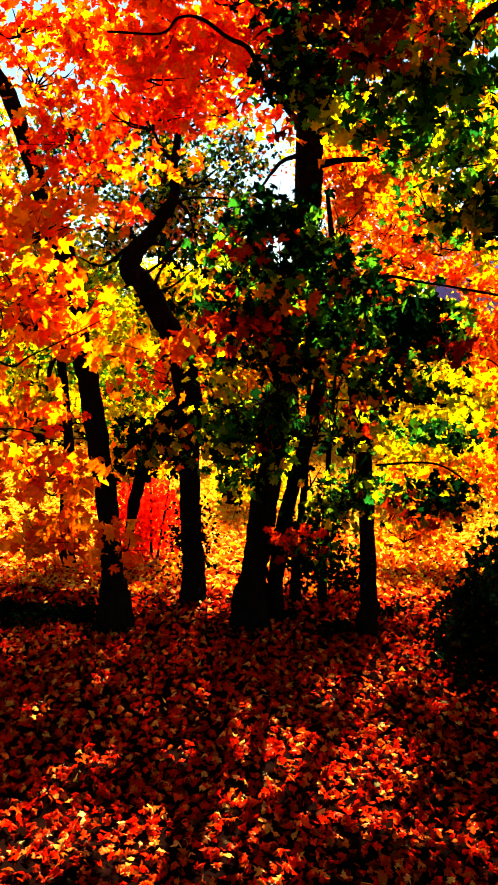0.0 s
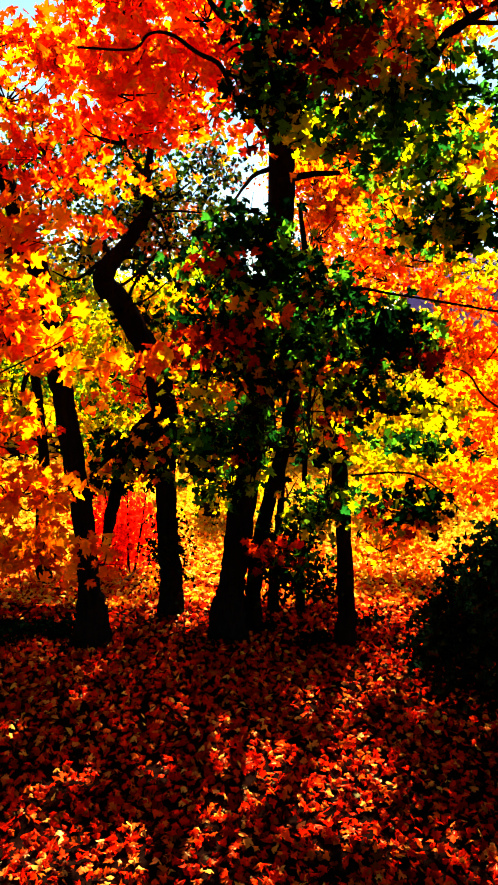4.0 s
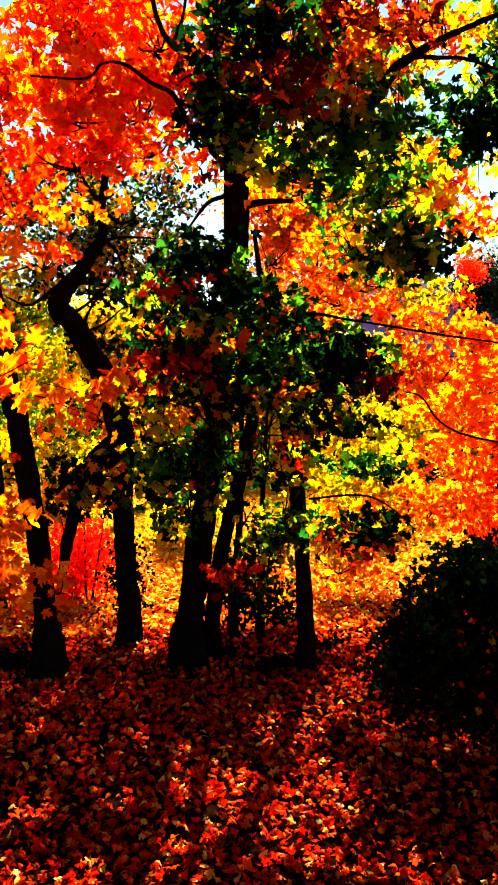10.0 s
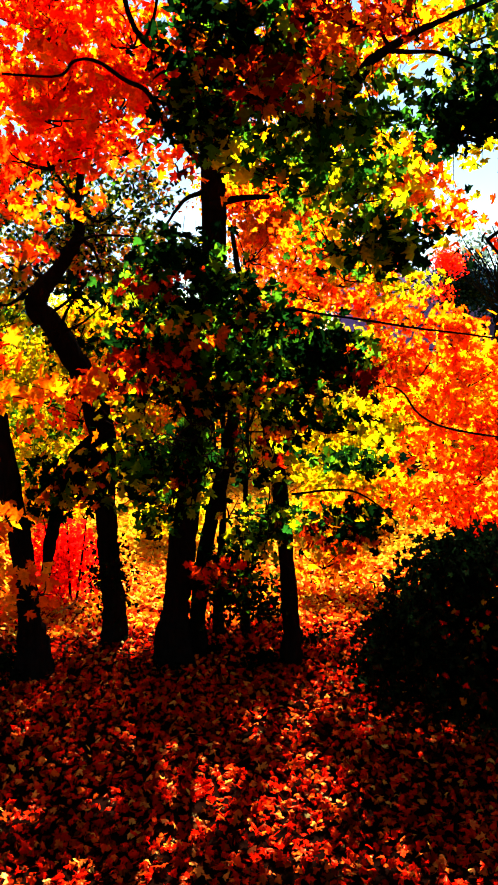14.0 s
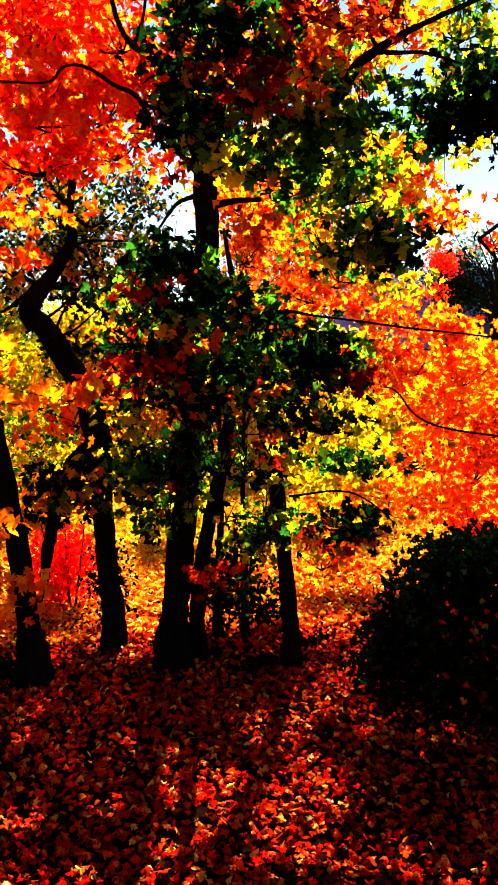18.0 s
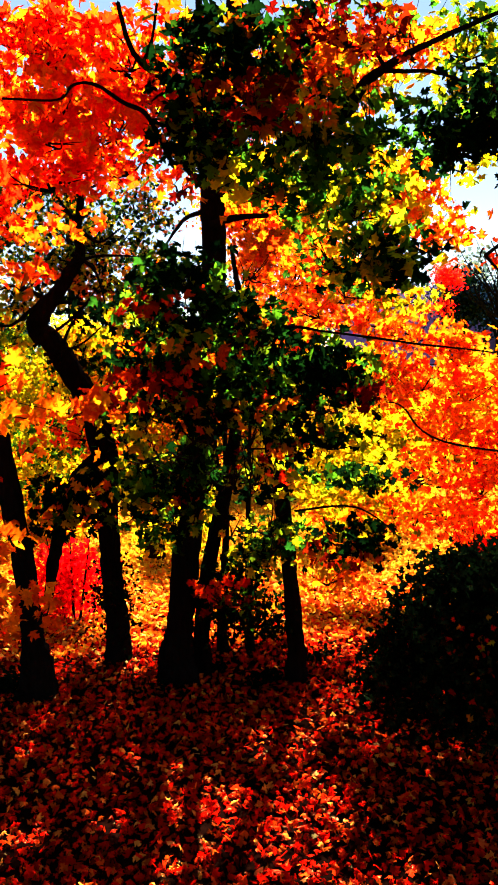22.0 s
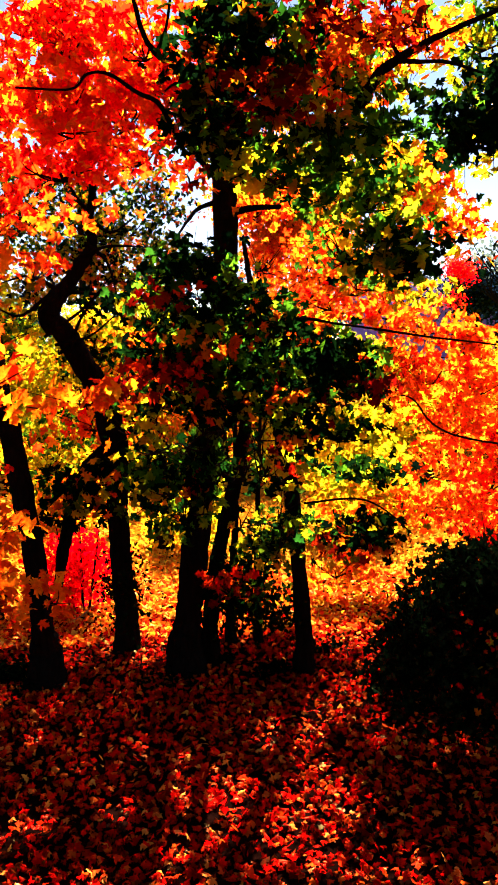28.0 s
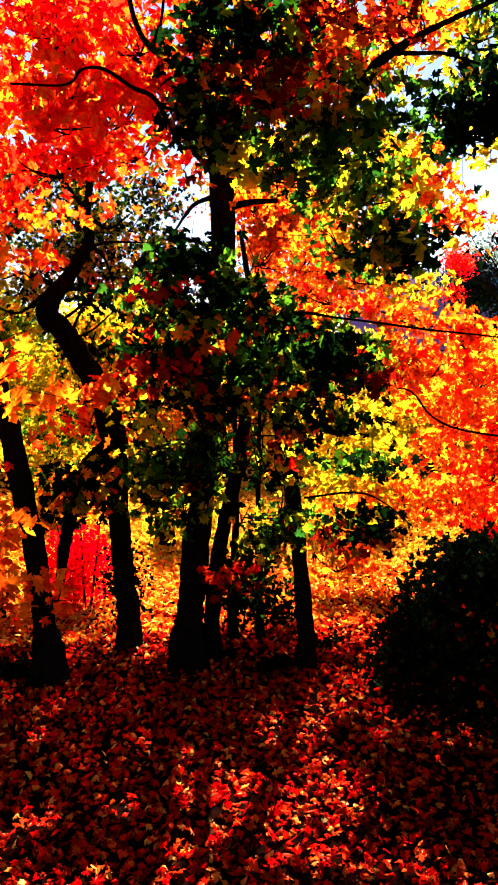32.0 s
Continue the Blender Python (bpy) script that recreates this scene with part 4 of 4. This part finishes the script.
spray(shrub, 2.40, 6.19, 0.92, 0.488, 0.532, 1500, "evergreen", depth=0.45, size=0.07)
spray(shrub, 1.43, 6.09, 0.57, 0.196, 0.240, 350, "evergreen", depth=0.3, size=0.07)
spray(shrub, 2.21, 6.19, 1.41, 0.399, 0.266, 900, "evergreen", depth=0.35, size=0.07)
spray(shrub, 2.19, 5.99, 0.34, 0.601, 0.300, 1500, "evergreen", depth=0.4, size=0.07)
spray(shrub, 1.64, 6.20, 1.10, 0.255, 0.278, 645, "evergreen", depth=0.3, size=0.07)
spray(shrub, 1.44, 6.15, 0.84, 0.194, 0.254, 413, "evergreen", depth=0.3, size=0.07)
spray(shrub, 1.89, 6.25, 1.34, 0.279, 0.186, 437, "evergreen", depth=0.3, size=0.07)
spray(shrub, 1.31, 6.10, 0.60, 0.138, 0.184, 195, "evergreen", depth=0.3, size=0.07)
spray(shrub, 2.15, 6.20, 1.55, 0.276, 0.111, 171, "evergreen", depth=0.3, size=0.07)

dark_shrub = shrub

# ---- the woods beyond ----


def far_tree(label, x, y, crown_low, crown_high, wide, kinds, leaves, size=0.105, name="woodland_tree"):
    g = float(height(x, y))
    t = tree(name, label, x, y, g, "woodland trees")
    rng = fresh()
    lean = rng.uniform(-0.5, 0.5, 2)
    stem("trunk", t, [(x, y, g + 0.3, 0.14), (x + 0.3 * lean[0], y, g + 0.5 * crown_high, 0.11), (x + lean[0], y + lean[1], g + 0.95 * crown_high, 0.03)], 8, 4, rooted=True)
    mid = 0.5 * (crown_low + crown_high)
    for k in range(5):
        a, b = rng.uniform(-0.55, 0.55), rng.uniform(-0.5, 0.5)
        spray(t, x + lean[0] + a * wide, y + rng.uniform(-0.4, 0.4) * wide, g + mid + b * (crown_high - crown_low), 0.55 * wide, 0.27 * (crown_high - crown_low), int(leaves * (1.5 if size < 0.12 else 1)) // 5, kinds, depth=0.5 * wide, size=size, fine=False, flat=0.5, twigs=3 if size < 0.2 else 0)
    return t


far_tree("yellow woodland tree in full sun",-9.2,20.5,0.0,3.6,1.9,"yellow lime",9000)
far_tree("lime and yellow woodland tree in full sun",-6.8,21.0,0.0,3.7,1.9,"lime yellow",9000)
far_tree("yellow woodland tree in full sun",-4.4,21.5,0.0,3.8,1.9,"yellow lime",9000)
far_tree("yellow woodland tree in full sun",-2.2,22.0,0.0,3.7,1.8,"yellow amber",9000)
far_tree("amber woodland tree in full sun",-0.2,21.0,0.0,3.9,1.8,"yellow amber",9000)
far_tree("bright yellow woodland tree in full sun",2.0,21.0,0.0,3.9,1.8,"yellow lime",9000)
far_tree("bright yellow woodland tree in full sun",4.2,20.5,0.0,3.0,1.7,"yellow lime",8000)
far_tree("amber woodland tree in full sun",6.2,21.5,0.0,2.3,1.6,"yellow amber",5000)
far_tree("low yellow bush in full sun",-1.1,12.6,0.0,1.1,0.7,"yellow lime",1100)
far_tree("low yellow bush in full sun",2.6,14.0,0.0,1.7,1.1,"yellow lime",3600)
far_tree("low amber bush in full sun",-3.0,14.6,0.0,1.6,1.0,"yellow amber",2800)
far_tree("orange woodland tree in full sun",-11.5,28.0,2.0,9.5,2.6,"amber orange",6000)
far_tree("olive woodland tree with thin leaves",-8.0,29.0,1.5,4.4,2.4,"green lime dark",2200)
far_tree("olive woodland tree with thin leaves",-4.8,29.5,1.5,4.4,2.4,"green lime dark",2200)
far_tree("olive woodland tree with thin leaves",-1.8,30.0,1.5,4.4,2.4,"green lime dark",2200)
far_tree("orange woodland tree in full sun",1.0,27.0,2.0,8.5,2.0,"orange flame amber",8000)
far_tree("amber woodland tree in full sun",3.4,27.0,1.5,9.5,1.8,"amber orange",9000)


def unseen_shade_tree(label, x, y, low, high, reach, kinds, shift=0.0, gaps=0.06):
    """An unseen tree added to shade the floor: its high crown is made of separate clumps, with open gaps between them.
    """
    g = float(height(x, y))
    t = tree("unseen_shade_maple", label, x, y, g, "tall maples")
    rng = fresh()
    stem("trunk", t, [(x, y, g + 0.3, 0.14), (x, y, 0.5 * high, 0.1), (x, y, high - 0.5, 0.04)], 8, 4, rooted=True)
    z = low
    while z < high:
        for u in np.arange(-reach, reach, 0.95):
            cx, cz = x + shift + u + rng.uniform(-0.3, 0.3), z + rng.uniform(-0.3, 0.3)
            if rng.uniform() < gaps:
                continue
            spray(t, cx, y + rng.uniform(-0.6, 0.6), cz, 0.55, 0.46, 350, kinds, depth=0.4, size=0.14, fine=False, flat=0.7, twigs=1)
        z += 0.8


# crowns added above the view; shift keeps the trunks hidden behind nearer trees
unseen_shade_tree("unseen tall red maple added to shade the floor", -4.4, 24.5, 15.0, 18.3, 1.6, "red flame", 4.7, 0.04)
unseen_shade_tree("unseen tall amber maple added to shade the floor", -0.3, 24.5, 15.1, 18.6, 0.9, "amber green", 2.7)
unseen_shade_tree("unseen tall amber maple added to shade the floor", -0.25, 25.3, 15.8, 17.4, 0.9, "amber green", 4.2)

unseen_shade_tree("unseen tall red maple added to shade the floor", -4.6, 27.0, 16.5, 16.9, 0.6, "red flame", 5.3)

# unseen trees added behind the viewer to cut the sky's fill light
for k in range(11):
    a = radians(100 + 16 * k)
    far_tree("unseen dark green tree added to block sky light", 10.5 * math.cos(a - radians(10)), 9.5 * math.sin(a) * 1.0 - 2.0 if math.sin(a) < 0 else -2.0 - 2 * math.sin(a), 0.5, 12.0, 3.0, "dark green", 2600, 0.34)

shrub = tree("crimson_shrub", "low shrub with glowing crimson leaves", -1.93, 9.90, -0.01, category="shrub")
x, y, z = shrub.location
for dx in (-0.3, 0.0, 0.25):
    stem("stem", shrub, [(x + 0.3 * dx, y, z, 0.02), (x + 0.7 * dx, y, z + 0.6, 0.014), (x + dx, y, z + 1.1, 0.006)], 6)
spray(shrub, -2.02, 10.00, 0.50, 0.43, 0.5, 2600, "crimson", depth=0.35, size=0.07, fine=False)

# ---- fallen leaves ----


def litter(name, label, n, x0, x1, y0, y1, size, seed, kind="litter"):
    rng = np.random.default_rng(seed)
    y = y0 + (y1 - y0) * rng.uniform(0, 1, n)
    x = rng.uniform(x0, x1, n)
    c = np.stack([x, y, height(x, y) + rng.uniform(0.012, 0.05, n)], 1)
    near = size < 0.09
    v, f = leaf_arrays(rng, c, size, 36, MAPLE if near else SMALL, MAPLE_FACES if near else SMALL_FACES, 2.0)
    ob = mesh_object(name, v, 3, f, [LEAF[kind]])
    return tagged(ob, label, "fallen leaves", kind="stuff")


litter("fallen_leaves", "thick litter of fallen red and orange maple leaves, shade-black ones between", 26000, -4.4, 4.4, 2.6, 9.4, 0.055, 11)
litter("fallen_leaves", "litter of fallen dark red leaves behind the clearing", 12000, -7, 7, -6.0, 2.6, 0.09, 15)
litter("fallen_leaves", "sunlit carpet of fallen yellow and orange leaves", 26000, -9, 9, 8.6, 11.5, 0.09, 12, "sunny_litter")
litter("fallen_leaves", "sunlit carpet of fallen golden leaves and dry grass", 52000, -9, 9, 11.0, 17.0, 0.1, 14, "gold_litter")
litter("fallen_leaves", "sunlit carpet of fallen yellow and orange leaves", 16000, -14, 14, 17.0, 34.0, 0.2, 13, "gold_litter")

def floor_shade_leaves(n, seed):
    """Low near-black leaves laid over the floor in place of the shade round the trunks."""
    rng = np.random.default_rng(seed)
    x, y = rng.uniform(-3.6, 1.2, n), rng.normal(7.75, 0.22, n)
    keep = np.array([noise.noise((1.6 * a, 1.6 * b, 3.0)) > 0.12 for a, b in zip(x, y)])
    x, y = x[keep], y[keep]
    c = np.stack([x, y, height(x, y) + rng.uniform(0.03, 0.12, len(x))], 1)
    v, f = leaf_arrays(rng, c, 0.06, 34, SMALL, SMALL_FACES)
    return tagged(mesh_object("floor_shade_leaves", v, 3, f, [LEAF["ivy"]]), "low near-black leaves standing in for shade round the trunks", "ivy", kind="stuff")


floor_shade_leaves(7000, 21)

# the lawn, the road and what stands beyond it
GRASS = rough_material("lawn_grass", (0.05, 0.09, 0.004), (0.3, 0.3, 0.01), 3.0, bump=0.6, distance=0.08)
ASPHALT = rough_material("asphalt", (0.02, 0.022, 0.04), (0.04, 0.045, 0.07), 20, bump=0.2)
PAINT = rough_material("road_paint", (0.5, 0.5, 0.5), (0.8, 0.8, 0.8), 12, bump=0.1)
SIDING = rough_material("lavender_siding", (0.3, 0.16, 0.45), (0.4, 0.24, 0.55), 4, bump=0.1)
# lavender of the sky reflected in the lit roof is put into the shingle colour
ROOFING = rough_material("roof_shingle", (0.12, 0.08, 0.2), (0.22, 0.15, 0.32), 9, bump=0.4)
DRY_WOOD = rough_material("dry_wood", (0.12, 0.06, 0.02), (0.3, 0.18, 0.07), 30, bump=0.3)
TRIM = rough_material("white_trim", (0.6, 0.6, 0.6), (0.8, 0.8, 0.78), 8, bump=0.05)


def sheet(name, label, category, x0, x1, y0, y1, lift, mat, cells=40):
    gx, gy = np.meshgrid(np.linspace(x0, x1, cells + 1), np.linspace(y0, y1, 13))
    v = np.stack([gx, gy, height(gx, gy) + lift], -1).reshape(-1, 3)
    w = cells + 1
    a = (np.arange(12)[:, None] * w + np.arange(cells)[None]).ravel()
    ob = mesh_object(name, v, 4, np.stack([a, a + 1, a + w + 1, a + w], 1), [mat], flat=False)
    return tagged(ob, label, category, kind="structure")


sheet("lawn", "sunlit lime green lawn between wood and road", "lawn", 6.5, 60, 24, 42.8, 0.02, GRASS)
road = sheet("road", "grey-blue asphalt road in the shade", "road", 2, 120, 43, 49, 0.05, ASPHALT)
for k in range(3):
    y0 = 43.6 + 1.7 * k
    gx, gy = np.meshgrid(np.linspace(15.6, 16.6, 4), np.linspace(y0, y0 + 0.5, 3))
    v = np.stack([gx, gy, height(gx, gy) + 0.058], -1).reshape(-1, 3)
    a = (np.arange(2)[:, None] * 4 + np.arange(3)[None]).ravel()
    mesh_object("road_marking", v, 4, np.stack([a, a + 1, a + 5, a + 4], 1), [PAINT], parent=road)


def box(name, parent, x0, x1, y0, y1, z0, z1, mat, bevel=0.02):
    bm = bmesh.new()
    bmesh.ops.create_cube(bm, size=1.0)
    for v in bm.verts:
        v.co = ((x0 + x1) / 2 + v.co.x * (x1 - x0), (y0 + y1) / 2 + v.co.y * (y1 - y0), (z0 + z1) / 2 + v.co.z * (z1 - z0))
    bmesh.ops.bevel(bm, geom=bm.edges[:], offset=bevel, segments=1, affect="EDGES")
    me = bpy.data.meshes.new(name)
    bm.to_mesh(me)
    bm.free()
    me.materials.append(mat)
    ob = new(name, me)
    ob.parent = parent
    return ob


def build_house():
    cx, cy = 16.0, 62.0
    g = float(height(cx, cy))
    house = new("house")
    house.location = (cx, cy, g)
    tagged(house, "lavender sided house with a shingled gable roof", "house")
    box("wall", house, -6, 6, -4, 4, -0.3, 3.9, SIDING)
    bm = bmesh.new()
    ring = [bm.verts.new(p) for p in [(-6.5, -4.6, 3.8), (6.5, -4.6, 3.8), (6.5, 0, 5.9), (-6.5, 0, 5.9), (-6.5, 4.6, 3.8), (6.5, 4.6, 3.8)]]
    for f in [(0, 1, 2, 3), (3, 2, 5, 4), (1, 5, 2), (0, 3, 4), (0, 4, 5, 1)]:
        bm.faces.new([ring[i] for i in f])
    me = bpy.data.meshes.new("roof")
    bm.to_mesh(me)
    bm.free()
    me.materials.append(ROOFING)
    new("roof", me).parent = house
    for wx in (-4.2, -1.4, 1.4, 4.2):
        for wz in (0.9,):
            win = box("window", house, wx - 0.5, wx + 0.5, -4.06, -3.98, wz, wz + 1.3, ROOFING)
            box("sill", win, wx - 0.6, wx + 0.6, -4.16, -4.0, wz - 0.1, wz - 0.02, TRIM)
            box("frame", win, wx - 0.6, wx - 0.52, -4.1, -4.0, wz, wz + 1.3, TRIM)
            box("frame", win, wx + 0.52, wx + 0.6, -4.1, -4.0, wz, wz + 1.3, TRIM)


build_house()


def bare_tree(label, x, y, tall, seed, name="bare_tree"):
    """A leafless tree: trunk and limbs that fork twice."""
    rng = np.random.default_rng(seed)
    g = float(height(x, y))
    t = tree(name, label, x, y, g, "bare trees")
    stem("trunk", t, [(x, y, g + 0.3, 0.2), (x + 0.2, y, g + 0.4 * tall, 0.15), (x - 0.1, y, g + 0.8 * tall, 0.05)], 8, 4, rooted=True)
    for k in range(7):
        h = g + tall * rng.uniform(0.25, 0.75)
        a = rng.uniform(0, 2 * math.pi)
        r = tall * rng.uniform(0.18, 0.34)
        tip = (x + r * math.cos(a), y + r * math.sin(a), h + tall * rng.uniform(0.15, 0.35))
        mid = (x + 0.45 * r * math.cos(a), y + 0.45 * r * math.sin(a), h + 0.3 * (tip[2] - h))
        stem("limb", t, [(x, y, h, 0.08), (*mid, 0.055), (*tip, 0.02)], 6, 4)
        for q in range(2):
            e = np.array(tip) + rng.normal(0, 0.12 * tall, 3) + np.array([0, 0, 0.06 * tall])
            stem("branch", t, [(*mid, 0.035), (*(0.5 * (np.array(mid) + e) + rng.normal(0, 0.2, 3)), 0.025), (*e, 0.01)], 5, 3)
    return t


bare_tree("dark leafless tree by the road", 13.6, 38.0, 6.5, 31)
bare_tree("dark leafless tree by the road", 15.0, 40.0, 7.0, 32)
bare_tree("dark leafless tree by the road", 15.6, 39.0, 6.0, 33)
bare_tree("dark leafless tree by the road", 14.6, 41.5, 5.5, 34)
for k in range(13):
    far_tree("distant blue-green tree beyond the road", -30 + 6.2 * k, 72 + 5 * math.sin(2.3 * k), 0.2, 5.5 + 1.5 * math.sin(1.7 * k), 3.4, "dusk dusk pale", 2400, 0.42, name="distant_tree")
far_tree("small crimson maple on the lawn", 8.47, 30.0, 3.49, 4.99, 0.5, "crimson red", 1500, 0.085)
far_tree("dark evergreen tree by the road", 13.2, 42.0, 0.3, 4.4, 1.2, "evergreen dusk", 5200, 0.2)
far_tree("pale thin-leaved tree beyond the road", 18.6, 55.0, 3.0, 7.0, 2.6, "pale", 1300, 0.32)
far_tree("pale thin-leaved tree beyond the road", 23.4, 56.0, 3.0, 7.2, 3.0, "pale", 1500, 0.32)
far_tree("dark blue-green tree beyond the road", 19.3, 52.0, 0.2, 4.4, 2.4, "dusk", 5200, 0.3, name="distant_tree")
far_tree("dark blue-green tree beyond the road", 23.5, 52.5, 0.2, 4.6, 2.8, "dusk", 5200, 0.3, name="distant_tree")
far_tree("bright green bush on the lawn", 10.2, 27.0, 0.0, 1.7, 1.2, "lime green", 2600, 0.13)

# fallen branch by the trunks
branch = tree("fallen_branch", "pale broken branch lying on the leaves", -1.89, 9.50, 0.00, category="branch")
stem("shaft", branch, [(-2.06, 9.40, -0.06, 0.011), (-1.89, 9.50, 0.00, 0.010), (-1.72, 9.60, 0.11, 0.007)], 7, mat=DRY_WOOD)

# the fallen leaves that lie nearest, each by itself
rng = np.random.default_rng(77)
shapes = []
for k in range(6):
    v, f = leaf_arrays(rng, np.zeros((1, 3)), 0.058, 14, MAPLE, MAPLE_FACES, 1.6)
    me = bpy.data.meshes.new("leaf")
    me.from_pydata(v.tolist(), [], f.tolist())
    me.materials.append(LEAF["single"])
    shapes.append(me)
for k in range(300):
    x, y = rng.uniform(-2.2, 2.2), rng.uniform(3.9, 6.8)
    leaf = new("leaf", shapes[k % 6])
    leaf.parent = ground
    leaf.location = (x, y, float(height(x, y)) + 0.05)
    leaf.rotation_euler = (rng.normal(0, 0.25), rng.normal(0, 0.25), rng.uniform(0, 6.28))

# leaves that the dark shrub has caught
rng = np.random.default_rng(91)
x, y, z = dark_shrub.location
c = np.stack([rng.uniform(x - 0.45, x + 0.75, 90), rng.uniform(y - 0.6, y - 0.3, 90), rng.uniform(0.35, 1.3, 90)], 1)
v, f = leaf_arrays(rng, c, 0.05, 40, MAPLE, MAPLE_FACES, 1.5, toward=(0, -0.6, 0.7))
mesh_object("caught_leaves", v - np.array(dark_shrub.location), 3, f, [LEAF[k] for k in ("red", "crimson", "amber", "lime")], np.repeat(rng.choice(4, 90, p=(0.5, 0.2, 0.2, 0.1)), len(MAPLE_FACES)), dark_shrub)
